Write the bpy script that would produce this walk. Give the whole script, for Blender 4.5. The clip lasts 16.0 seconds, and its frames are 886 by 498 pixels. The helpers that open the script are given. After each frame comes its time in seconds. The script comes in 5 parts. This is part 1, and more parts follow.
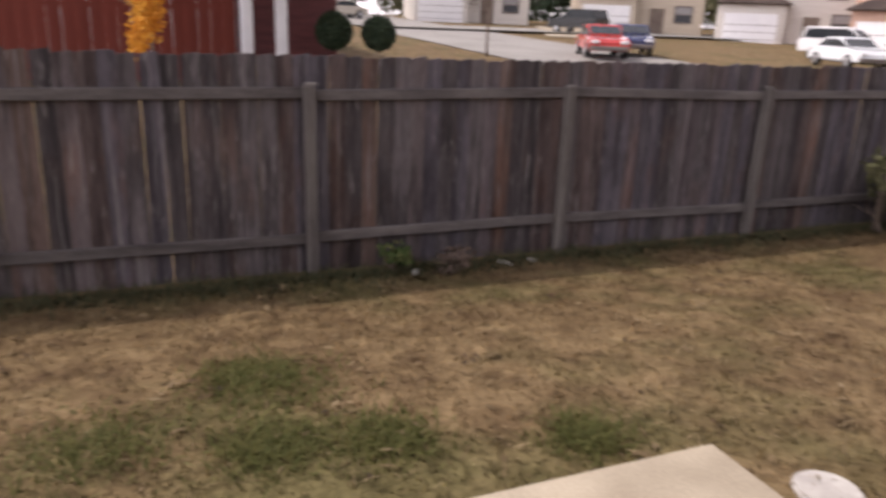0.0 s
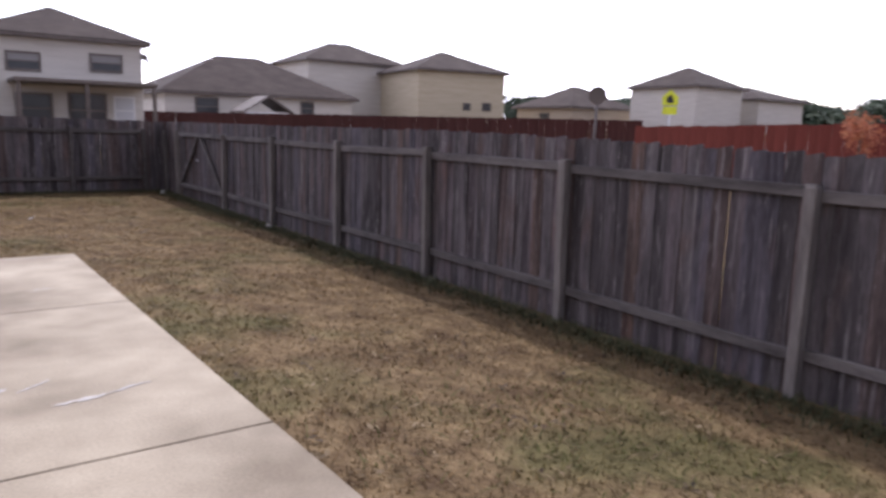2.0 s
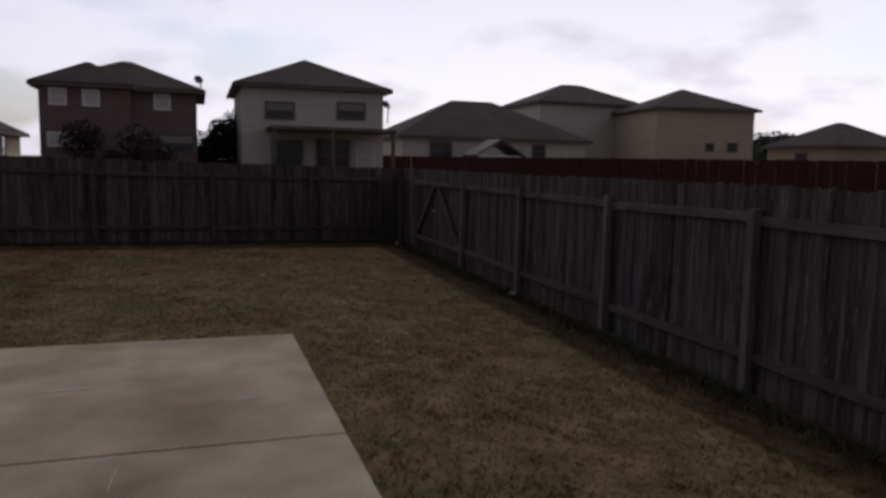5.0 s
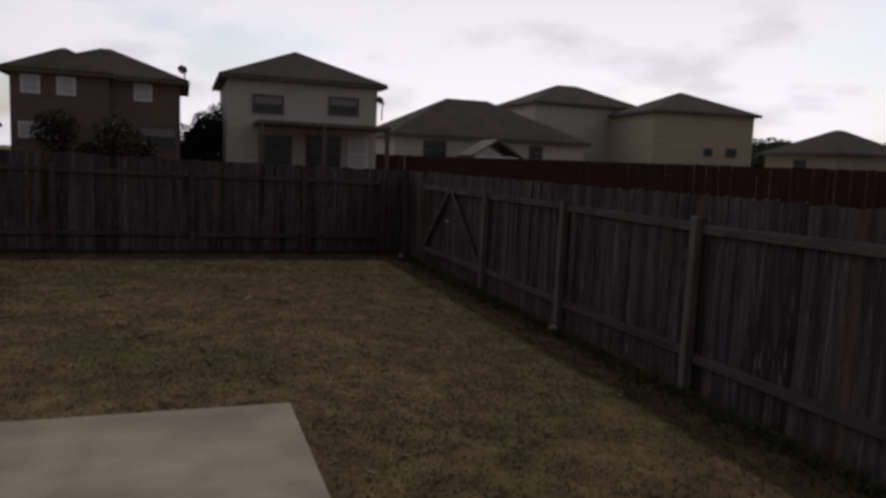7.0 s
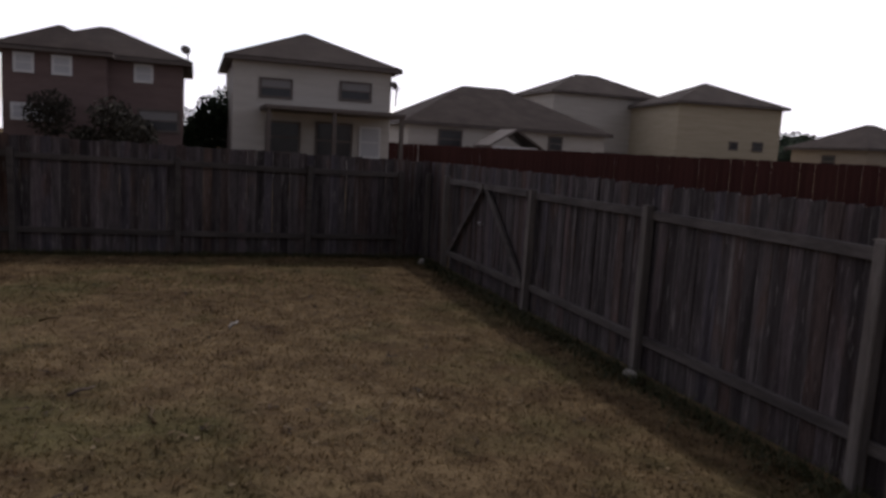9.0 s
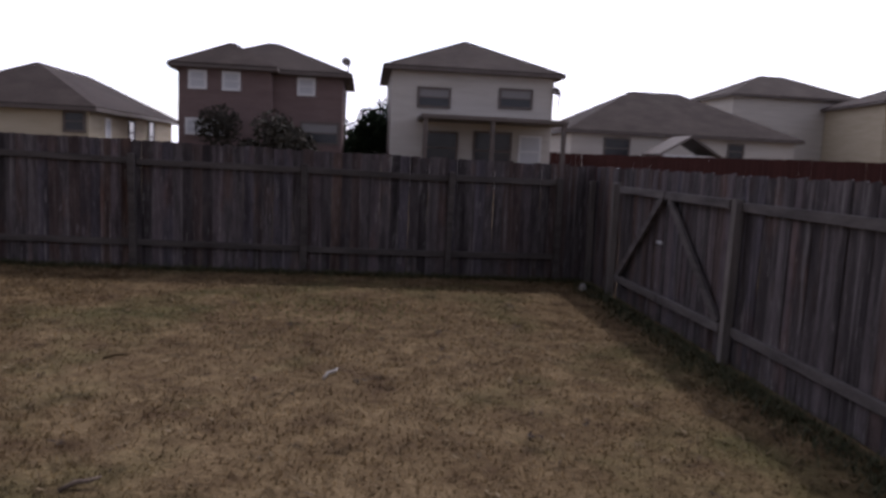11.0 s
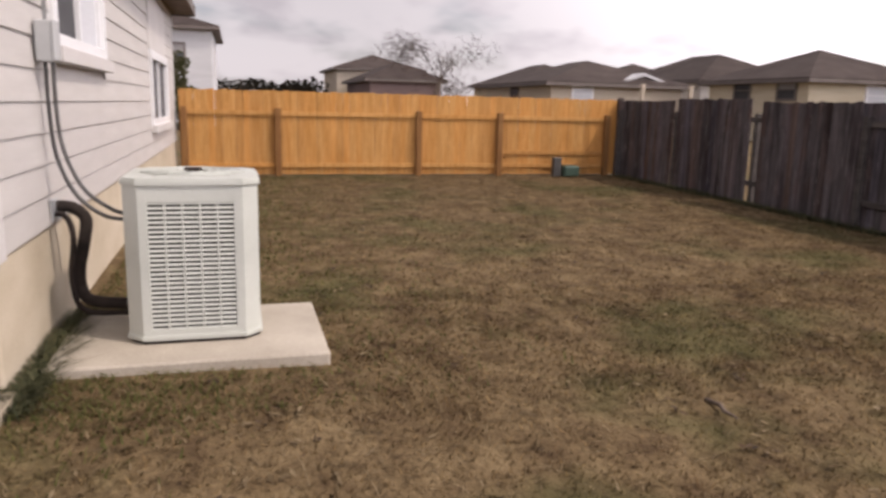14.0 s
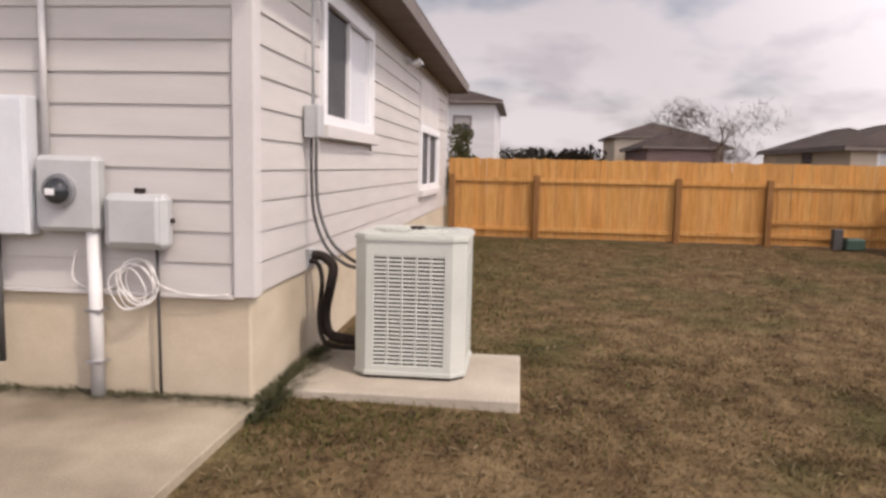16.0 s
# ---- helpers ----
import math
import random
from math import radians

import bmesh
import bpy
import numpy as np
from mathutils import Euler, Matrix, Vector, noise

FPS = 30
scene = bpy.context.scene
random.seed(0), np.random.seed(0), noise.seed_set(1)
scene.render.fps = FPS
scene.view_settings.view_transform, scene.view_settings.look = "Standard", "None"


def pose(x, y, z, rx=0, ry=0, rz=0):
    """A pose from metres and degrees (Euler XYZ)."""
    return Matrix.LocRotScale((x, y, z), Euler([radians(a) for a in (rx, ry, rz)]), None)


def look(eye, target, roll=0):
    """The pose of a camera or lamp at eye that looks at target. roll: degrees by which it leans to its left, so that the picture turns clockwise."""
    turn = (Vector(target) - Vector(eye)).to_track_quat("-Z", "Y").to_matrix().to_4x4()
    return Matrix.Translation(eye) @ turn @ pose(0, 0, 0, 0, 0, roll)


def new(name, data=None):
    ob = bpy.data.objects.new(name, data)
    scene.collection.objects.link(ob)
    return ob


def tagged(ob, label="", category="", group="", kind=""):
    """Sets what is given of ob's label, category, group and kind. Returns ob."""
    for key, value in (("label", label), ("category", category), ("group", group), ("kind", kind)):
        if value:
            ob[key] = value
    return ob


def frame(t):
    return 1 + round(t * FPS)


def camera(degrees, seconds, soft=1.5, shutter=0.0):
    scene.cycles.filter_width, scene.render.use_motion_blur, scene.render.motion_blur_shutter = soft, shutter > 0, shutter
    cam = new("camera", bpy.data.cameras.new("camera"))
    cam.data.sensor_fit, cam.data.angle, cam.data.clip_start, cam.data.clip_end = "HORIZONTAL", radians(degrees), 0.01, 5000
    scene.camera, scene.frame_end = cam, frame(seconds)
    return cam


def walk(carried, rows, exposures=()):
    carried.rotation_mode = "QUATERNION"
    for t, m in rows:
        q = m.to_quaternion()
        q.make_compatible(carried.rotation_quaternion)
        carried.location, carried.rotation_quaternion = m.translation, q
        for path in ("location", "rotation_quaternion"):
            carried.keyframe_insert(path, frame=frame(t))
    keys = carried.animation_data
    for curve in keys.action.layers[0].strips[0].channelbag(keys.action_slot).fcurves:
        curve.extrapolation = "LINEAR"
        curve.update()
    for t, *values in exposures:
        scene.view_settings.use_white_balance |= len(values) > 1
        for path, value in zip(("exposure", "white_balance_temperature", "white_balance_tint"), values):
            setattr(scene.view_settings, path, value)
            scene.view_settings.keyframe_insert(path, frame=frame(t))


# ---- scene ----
cam = camera(62.3, 16.0, soft=3.0, shutter=0.2)
PATH = [
    (0, pose(0.560, 0.120, 1.789, 72.51, -2.31, -112.35)),
    (0.5, pose(0.825, 0.296, 1.831, 72.47, -1.15, -88.10)),
    (1, pose(0.894, 0.606, 1.794, 74.35, -0.62, -67.13)),
    (1.5, pose(1.065, 0.848, 1.695, 77.72, -1.31, -49.47)),
    (2, pose(1.277, 0.950, 1.584, 80.75, -1.47, -35.60)),
    (2.5, pose(1.506, 1.340, 1.574, 81.71, -1.41, -26.78)),
    (3, pose(1.571, 1.616, 1.608, 82.27, -1.62, -23.06)),
    (3.5, pose(1.655, 2.054, 1.660, 82.74, -1.32, -20.83)),
    (4, pose(1.768, 2.520, 1.677, 83.08, -0.74, -18.95)),
    (6.5, pose(1.976, 4.794, 1.712, 83.75, -1.43, -18.31)),
    (7, pose(2.027, 5.396, 1.748, 83.49, -2.40, -19.40)),
    (7.5, pose(2.115, 5.985, 1.752, 83.24, -2.70, -19.85)),
    (8, pose(2.220, 6.562, 1.751, 82.95, -3.00, -19.85)),
    (10.5, pose(2.848, 8.994, 1.685, 82.70, -2.88, -11.23)),
    (11, pose(3.060, 9.548, 1.609, 83.02, -2.63, -5.99)),
    (11.5, pose(3.310, 10.186, 1.564, 81.98, -3.01, 2.63)),
    (12, pose(3.324, 10.596, 1.513, 80.73, -4.52, 13.66)),
    (12.5, pose(3.471, 11.010, 1.490, 80.03, -4.25, 28.60)),
    (13, pose(3.479, 11.284, 1.511, 79.55, -4.07, 44.82)),
    (13.5, pose(3.512, 11.518, 1.521, 79.40, -1.98, 61.48)),
    (14, pose(3.536, 11.745, 1.531, 78.93, -1.39, 74.54)),
    (14.5, pose(3.597, 11.907, 1.504, 79.41, -1.06, 83.06)),
    (15, pose(3.688, 12.043, 1.528, 80.24, -0.82, 89.25)),
    (15.5, pose(3.783, 12.162, 1.527, 82.04, -0.70, 93.71)),
    (16, pose(3.907, 12.232, 1.543, 83.58, -1.26, 96.11)),
]
EXPOSURES = [(0.0, -0.40, 6650, 18), (0.5, -0.03, 6300, 14), (1.0, 0.27, 5850, 12), (1.5, 0.30, 5800, 13), (2.0, -0.41, 5800, 19), (2.7, -1.16, 5800, 20),
             (3.5, -2.14, 6050, 17), (4.0, -2.50, 6050, 17), (6.5, -2.75, 6350, 13), (8.0, -2.74, 6350, 13), (10.5, -1.32, 5850, 19), (11.0, -1.52, 5850, 19),
             (12.0, -1.05, 5900, 20), (12.5, -0.90, 5900, 21), (13.0, -0.72, 6200, 19), (13.5, -0.90, 6650, 17), (14.5, -0.78, 6750, 17), (16.0, -0.85, 6850, 17)]
walk(cam, PATH, EXPOSURES)

# ---- light: hazy sun over the street-side fence, bright broken cloud ----
SUN_AZ, SUN_EL = 34.0, 50.0          # degrees from +y towards +x; above the horizon
world = bpy.data.worlds.new("sky")
scene.world = world
world.use_nodes = True
wn = world.node_tree
wn.nodes.clear()
w_out = wn.nodes.new("ShaderNodeOutputWorld")
w_bg = wn.nodes.new("ShaderNodeBackground")
w_bg.inputs["Strength"].default_value = 0.058
w_sky = wn.nodes.new("ShaderNodeTexSky")
w_sky.sky_type = "NISHITA"
w_sky.sun_disc = False
w_sky.sun_elevation = radians(SUN_EL)
w_sky.sun_rotation = radians(SUN_AZ)
w_sky.air_density, w_sky.dust_density, w_sky.ozone_density = 1.0, 3.0, 1.0
w_co = wn.nodes.new("ShaderNodeTexCoord")
w_sep = wn.nodes.new("ShaderNodeSeparateXYZ")
w_up = wn.nodes.new("ShaderNodeMath")
w_up.operation = "MAXIMUM"
w_up.inputs[1].default_value = 0.0
w_add = wn.nodes.new("ShaderNodeMath")
w_add.operation = "ADD"
w_add.inputs[1].default_value = 0.34
w_div = wn.nodes.new("ShaderNodeVectorMath")
w_div.operation = "DIVIDE"
w_off = wn.nodes.new("ShaderNodeVectorMath")
w_off.inputs[1].default_value = (6.1, 2.3, 4.4)
w_n1 = wn.nodes.new("ShaderNodeTexNoise")
w_n1.inputs["Scale"].default_value = 1.9
w_n1.inputs["Detail"].default_value = 4.0
w_n1.inputs["Roughness"].default_value = 0.5
# white cloud sheet with a few blue breaks
w_cover = wn.nodes.new("ShaderNodeMapRange")
w_cover.interpolation_type = "SMOOTHSTEP"
w_cover.inputs["From Min"].default_value, w_cover.inputs["From Max"].default_value = 0.34, 0.52
w_cover.inputs["To Min"].default_value, w_cover.inputs["To Max"].default_value = 0.25, 0.88
w_mix = wn.nodes.new("ShaderNodeMixRGB")
w_mix.inputs[2].default_value = (8.15, 7.8, 8.1, 1)
# grey puffs below the sheet
w_n2 = wn.nodes.new("ShaderNodeTexNoise")
w_n2.inputs["Scale"].default_value = 3.6
w_n2.inputs["Detail"].default_value = 5.0
w_n2.inputs["Roughness"].default_value = 0.5
w_puff = wn.nodes.new("ShaderNodeValToRGB")
w_puff.color_ramp.elements[0].position, w_puff.color_ramp.elements[1].position = 0.54, 0.72
w_puff.color_ramp.elements[0].color = (1, 1, 1, 1)
w_puff.color_ramp.elements[1].color = (0.80, 0.79, 0.81, 1)
w_shade = wn.nodes.new("ShaderNodeMixRGB")
w_shade.blend_type = "MULTIPLY"
w_shade.inputs["Fac"].default_value = 1.0
# sky dimmed overhead to cut the dome's fill light, brighter towards the horizon
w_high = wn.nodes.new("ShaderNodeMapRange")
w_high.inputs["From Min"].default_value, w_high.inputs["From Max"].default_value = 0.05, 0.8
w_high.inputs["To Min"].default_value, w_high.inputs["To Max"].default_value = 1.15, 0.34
w_dim = wn.nodes.new("ShaderNodeMixRGB")
w_dim.blend_type = "MULTIPLY"
w_dim.inputs["Fac"].default_value = 1.0
# thin cloud scatters the sun forward: the sky glows on the sun's side
w_dot = wn.nodes.new("ShaderNodeVectorMath")
w_dot.operation = "DOT_PRODUCT"
w_dot.inputs[1].default_value = (math.sin(radians(SUN_AZ)) * math.cos(radians(SUN_EL)), math.cos(radians(SUN_AZ)) * math.cos(radians(SUN_EL)), math.sin(radians(SUN_EL)))
w_map = wn.nodes.new("ShaderNodeMapRange")
w_map.interpolation_type = "SMOOTHSTEP"
w_map.inputs["From Min"].default_value, w_map.inputs["From Max"].default_value = -0.2, 0.74
w_map.inputs["To Min"].default_value, w_map.inputs["To Max"].default_value = 2.7, 12.5
w_glow = wn.nodes.new("ShaderNodeMixRGB")
w_glow.blend_type = "MULTIPLY"
w_glow.inputs["Fac"].default_value = 1.0
wl = wn.links.new
wl(w_co.outputs["Generated"], w_sep.inputs[0])
wl(w_sep.outputs["Z"], w_up.inputs[0])
wl(w_up.outputs[0], w_add.inputs[0])
wl(w_co.outputs["Generated"], w_div.inputs[0])
wl(w_add.outputs[0], w_div.inputs[1])
wl(w_div.outputs[0], w_n1.inputs["Vector"])
wl(w_div.outputs[0], w_off.inputs[0])
wl(w_off.outputs[0], w_n2.inputs["Vector"])
wl(w_n1.outputs[0], w_cover.inputs["Value"])
wl(w_cover.outputs[0], w_mix.inputs["Fac"])
wl(w_sky.outputs[0], w_mix.inputs[1])
wl(w_n2.outputs[0], w_puff.inputs[0])
wl(w_mix.outputs[0], w_shade.inputs[1])
wl(w_puff.outputs[0], w_shade.inputs[2])
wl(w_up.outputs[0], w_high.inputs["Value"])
wl(w_shade.outputs[0], w_dim.inputs[1])
wl(w_high.outputs[0], w_dim.inputs[2])
wl(w_co.outputs["Generated"], w_dot.inputs[0])
wl(w_dot.outputs["Value"], w_map.inputs["Value"])
wl(w_dim.outputs[0], w_glow.inputs[1])
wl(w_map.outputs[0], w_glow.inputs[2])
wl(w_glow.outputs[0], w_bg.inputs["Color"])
wl(w_bg.outputs[0], w_out.inputs[0])

sun = new("sun", bpy.data.lights.new("sun", "SUN"))
sun.data.energy, sun.data.angle, sun.data.color = 5.0, radians(2.5), (1.0, 0.93, 0.84)
sx, sy = math.sin(radians(SUN_AZ)) * math.cos(radians(SUN_EL)), math.cos(radians(SUN_AZ)) * math.cos(radians(SUN_EL))
sun.matrix_world = look((30 * sx, 30 * sy, 30 * math.sin(radians(SUN_EL))), (0, 0, 0))


# ---- materials ----
def mat_new(name):
    m = bpy.data.materials.new(name)
    m.use_nodes = True
    t = m.node_tree
    b = t.nodes["Principled BSDF"]
    return m, t, b


def coords(t, scale=(1, 1, 1), world_space=False):
    c = t.nodes.new("ShaderNodeTexCoord")
    mp = t.nodes.new("ShaderNodeMapping")
    mp.inputs["Scale"].default_value = scale
    if world_space:
        g = t.nodes.new("ShaderNodeNewGeometry")
        t.links.new(g.outputs["Position"], mp.inputs[0])
    else:
        t.links.new(c.outputs["Object"], mp.inputs[0])
    return mp


def noise_node(t, mp, scale, detail=4.0, rough=0.6):
    n = t.nodes.new("ShaderNodeTexNoise")
    n.inputs["Scale"].default_value, n.inputs["Detail"].default_value, n.inputs["Roughness"].default_value = scale, detail, rough
    t.links.new(mp.outputs[0], n.inputs["Vector"])
    return n


def ramp(t, src, stops):
    r = t.nodes.new("ShaderNodeValToRGB")
    e = r.color_ramp.elements
    e[0].position, e[0].color = stops[0][0], (*stops[0][1], 1)
    e[1].position, e[1].color = stops[-1][0], (*stops[-1][1], 1)
    for p, c in stops[1:-1]:
        k = e.new(p)
        k.color = (*c, 1)
    t.links.new(src, r.inputs[0])
    return r


def mix(t, kind, fac, a, b):
    m = t.nodes.new("ShaderNodeMixRGB")
    m.blend_type = kind
    for i, v in enumerate((fac, a, b)):
        if isinstance(v, (int, float)):
            m.inputs[i].default_value = v
        elif isinstance(v, tuple):
            m.inputs[i].default_value = (*v, 1)
        else:
            t.links.new(v, m.inputs[i])
    return m


def bump(t, b, src, strength, dist):
    n = t.nodes.new("ShaderNodeBump")
    n.inputs["Strength"].default_value, n.inputs["Distance"].default_value = strength, dist
    t.links.new(src, n.inputs["Height"])
    t.links.new(n.outputs[0], b.inputs["Normal"])


def surface(name, lo, hi, scale=3.0, stretch=(1, 1, 1), rough=0.8, metal=0.0, fine=30.0, bump_s=0.2, bump_d=0.004, vary=0.0, tints=None, world_space=False, grain=0.2):
    """Two-scale mottled surface; vary: brightness shift from object to object; tints: colours picked object by object."""
    m, t, b = mat_new(name)
    mp = coords(t, stretch, world_space)
    big, small = noise_node(t, mp, scale, 3.0), noise_node(t, mp, fine, 4.0, 0.7)
    col = ramp(t, big.outputs[0], [(0.3, lo), (0.7, hi)]).outputs[0]
    oi = t.nodes.new("ShaderNodeObjectInfo")
    if tints:
        r = ramp(t, oi.outputs["Random"], tints)
        r.color_ramp.interpolation = "CONSTANT"
        col = mix(t, "MULTIPLY", 1.0, col, r.outputs[0]).outputs[0]
    if vary:
        r = ramp(t, oi.outputs["Random"], [(0.0, (1 - vary,) * 3), (1.0, (1 + vary,) * 3)])
        col = mix(t, "MULTIPLY", 1.0, col, r.outputs[0]).outputs[0]
    sm = ramp(t, small.outputs[0], [(0.25, (1 - grain,) * 3), (0.75, (1 + grain * 0.9,) * 3)])
    col = mix(t, "MULTIPLY", 1.0, col, sm.outputs[0]).outputs[0]
    t.links.new(col, b.inputs["Base Color"])
    b.inputs["Roughness"].default_value, b.inputs["Metallic"].default_value = rough, metal
    if rough > 0.72:
        b.inputs["Specular IOR Level"].default_value = 0.15
    bump(t, b, small.outputs[0], bump_s, bump_d)
    return m


G = lambda v: (v, v, v)


def aged_wood(name, lo, hi, pale, rust, tints):
    """Weathered boards: every board has its own streaks, pale bleached edges, rusty blotches and damp stains."""
    m, t, b = mat_new(name)
    g, oi = t.nodes.new("ShaderNodeNewGeometry"), t.nodes.new("ShaderNodeObjectInfo")
    sh = t.nodes.new("ShaderNodeVectorMath")
    sh.operation = "MULTIPLY_ADD"
    t.links.new(oi.outputs["Random"], sh.inputs[0])
    sh.inputs[1].default_value = (37.0, 91.0, 13.0)
    t.links.new(g.outputs["Position"], sh.inputs[2])

    def stretched(scale, size, detail, rough=0.6):
        mp = t.nodes.new("ShaderNodeMapping")
        mp.inputs["Scale"].default_value = scale
        t.links.new(sh.outputs[0], mp.inputs[0])
        return noise_node(t, mp, size, detail, rough)

    streak, bleach, blotch, damp, fine = stretched((9, 9, .5), 1.0, 3.0), stretched((22, 22, .55), 1.0, 2.0), stretched((3.2, 3.2, 1.1), 1.0, 3.0), stretched((4, 4, .9), 1.0, 4.0), stretched((9, 9, .8), 9.0, 4.0, .7)
    col = ramp(t, streak.outputs[0], [(0.32, lo), (0.68, hi)]).outputs[0]
    r = ramp(t, oi.outputs["Random"], tints)
    r.color_ramp.interpolation = "CONSTANT"
    col = mix(t, "MULTIPLY", 1.0, col, r.outputs[0]).outputs[0]
    col = mix(t, "MIX", ramp(t, blotch.outputs[0], [(0.54, G(0)), (0.72, G(.75))]).outputs[0], col, mix(t, "MULTIPLY", 1.0, col, rust).outputs[0]).outputs[0]
    col = mix(t, "MULTIPLY", 1.0, col, ramp(t, damp.outputs[0], [(0.34, G(.55)), (0.50, G(1.0))]).outputs[0]).outputs[0]
    col = mix(t, "MIX", ramp(t, bleach.outputs[0], [(0.60, G(0)), (0.74, G(.6))]).outputs[0], col, pale).outputs[0]
    chip = stretched((26, 26, 2.6), 1.0, 4.0, .65)
    col = mix(t, "MIX", ramp(t, chip.outputs[0], [(0.60, G(0)), (0.66, G(.55))]).outputs[0], col, pale).outputs[0]
    col = mix(t, "MULTIPLY", 1.0, col, ramp(t, fine.outputs[0], [(0.3, G(.62)), (0.7, G(1.3))]).outputs[0]).outputs[0]
    t.links.new(col, b.inputs["Base Color"])
    b.inputs["Roughness"].default_value = 0.92
    b.inputs["Specular IOR Level"].default_value = 0.12
    bump(t, b, fine.outputs[0], 0.6, 0.006)
    return m


old_wood = aged_wood("weathered_cedar", (0.052, 0.045, 0.047), (0.138, 0.121, 0.124), (0.25, 0.23, 0.225), (1.25, .95, .78),
                     [(0.0, G(1.0)), (0.10, G(0.72)), (0.22, (0.92, 0.94, 1.04)), (0.36, (1.16, 0.96, 0.82)), (0.43, G(1.15)), (0.54, (0.92, 0.80, 0.74)), (0.66, G(0.85)), (0.78, (1.08, 1.03, 1.05)), (0.91, (1.4, 1.33, 1.3)), (0.95, G(0.78))])
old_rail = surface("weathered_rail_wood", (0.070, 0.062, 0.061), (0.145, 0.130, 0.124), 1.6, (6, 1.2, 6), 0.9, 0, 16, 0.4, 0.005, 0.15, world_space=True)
# posts and rails of the rear fence: darker wood, grain along x
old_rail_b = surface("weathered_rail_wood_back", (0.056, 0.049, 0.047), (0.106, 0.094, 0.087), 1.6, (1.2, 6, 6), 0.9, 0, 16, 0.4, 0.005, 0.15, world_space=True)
old_post = surface("weathered_post_wood", (0.098, 0.086, 0.082), (0.190, 0.172, 0.160), 1.8, (6, 6, 0.8), 0.9, 0, 16, 0.4, 0.005, 0.2, world_space=True)
new_wood = surface("fresh_cedar", (0.365, 0.180, 0.052), (0.490, 0.268, 0.095), 2.0, (8, 8, 0.8), 0.75, 0, 14, 0.3, 0.003, 0.0,
                   [(0.0, G(1.0)), (0.2, (1.08, 1.0, 0.9)), (0.4, (0.92, 0.88, 0.85)), (0.6, G(1.07)), (0.8, (1.0, 0.94, 0.85))], world_space=True)
new_post = surface("fresh_post_wood", (0.170, 0.080, 0.030), (0.245, 0.125, 0.048), 2.0, (6, 6, 0.8), 0.8, 0, 14, 0.3, 0.003, 0.1, world_space=True)
red_wood = surface("red_stained_fence", (0.116, 0.028, 0.021), (0.174, 0.047, 0.034), 1.5, (6, 6, 0.7), 0.85, 0, 10, 0.3, 0.004, 0.12)
dark_red_wood = surface("dull_red_fence", (0.045, 0.018, 0.017), (0.070, 0.027, 0.023), 1.5, (6, 6, 0.7), 0.88, 0, 10, 0.3, 0.004, 0.12)
concrete = surface("patio_concrete", (0.180, 0.148, 0.108), (0.392, 0.340, 0.258), 0.9, (1, 1, 1), 0.85, 0, 55, 0.35, 0.003, 0.0, None, True)
pad_concrete = surface("pad_concrete", (0.340, 0.300, 0.244), (0.436, 0.388, 0.323), 2.0, (1, 1, 1), 0.85, 0, 60, 0.3, 0.003)
stucco = surface("foundation_render", (0.420, 0.353, 0.260), (0.521, 0.454, 0.353), 1.3, (1, 1, 1.6), 0.9, 0, 45, 0.3, 0.003, grain=0.07)
siding = surface("white_lap_siding", (0.425, 0.402, 0.382), (0.49, 0.466, 0.445), 0.9, (1, 1, 6), 0.62, 0, 28, 0.12, 0.0015, 0.03, grain=0.04)
trim_paint = surface("trim_paint", (0.488, 0.466, 0.451), (0.548, 0.525, 0.511), 1.2, (1, 1, 1), 0.6, 0, 30, 0.1, 0.001, grain=0.04)
shingle = surface("brown_shingle", (0.040, 0.030, 0.027), (0.068, 0.053, 0.047), 0.8, (1, 1, 1), 0.95, 0, 9.0, 0.6, 0.02, 0.08)
soffit_paint = surface("brown_soffit", (0.13, 0.10, 0.085), (0.18, 0.145, 0.12), 1.5, (1, 1, 1), 0.8, 0, 20, 0.1, 0.002)
fascia_paint = surface("fascia_paint", (0.110, 0.090, 0.080), (0.140, 0.117, 0.105), 1.5, (1, 1, 1), 0.7, 0, 20, 0.1, 0.002, grain=0.04)
ac_paint = surface("unit_paint", (0.432, 0.446, 0.404), (0.488, 0.502, 0.460), 2.5, (1, 1, 1), 0.5, 0.0, 40, 0.08, 0.001, grain=0.04)
ac_dark = surface("coil_fins", (0.035, 0.037, 0.033), (0.055, 0.058, 0.052), 8.0, (1, 1, 6), 0.6, 0.3, 60, 0.3, 0.002)
box_grey = surface("utility_grey_paint", (0.360, 0.367, 0.367), (0.432, 0.439, 0.439), 2.5, (1, 1, 1), 0.5, 0.0, 30, 0.08, 0.001, grain=0.04)
box_light = surface("panel_light_paint", (0.538, 0.563, 0.588), (0.605, 0.630, 0.655), 2.0, (1, 1, 1), 0.45, 0.0, 30, 0.06, 0.001, grain=0.04)
pvc = surface("pvc", (0.561, 0.552, 0.544), (0.629, 0.620, 0.612), 3.0, (1, 1, 1), 0.45, 0, 30, 0.05, 0.001, grain=0.04)
grey_conduit = surface("grey_conduit", (0.061, 0.059, 0.057), (0.081, 0.077, 0.074), 4.0, (1, 1, 1), 0.5, 0.2, 30, 0.05, 0.001)
black_foam = surface("black_pipe_foam", (0.02, 0.016, 0.015), (0.045, 0.035, 0.03), 8.0, (1, 1, 1), 0.85, 0, 60, 0.3, 0.002)
cable_white = surface("white_cable", (0.66, 0.64, 0.62), (0.76, 0.74, 0.72), 4.0, (1, 1, 1), 0.5)
steel = surface("dull_steel", (0.35, 0.35, 0.36), (0.5, 0.5, 0.51), 6.0, (1, 1, 1), 0.4, 0.9)
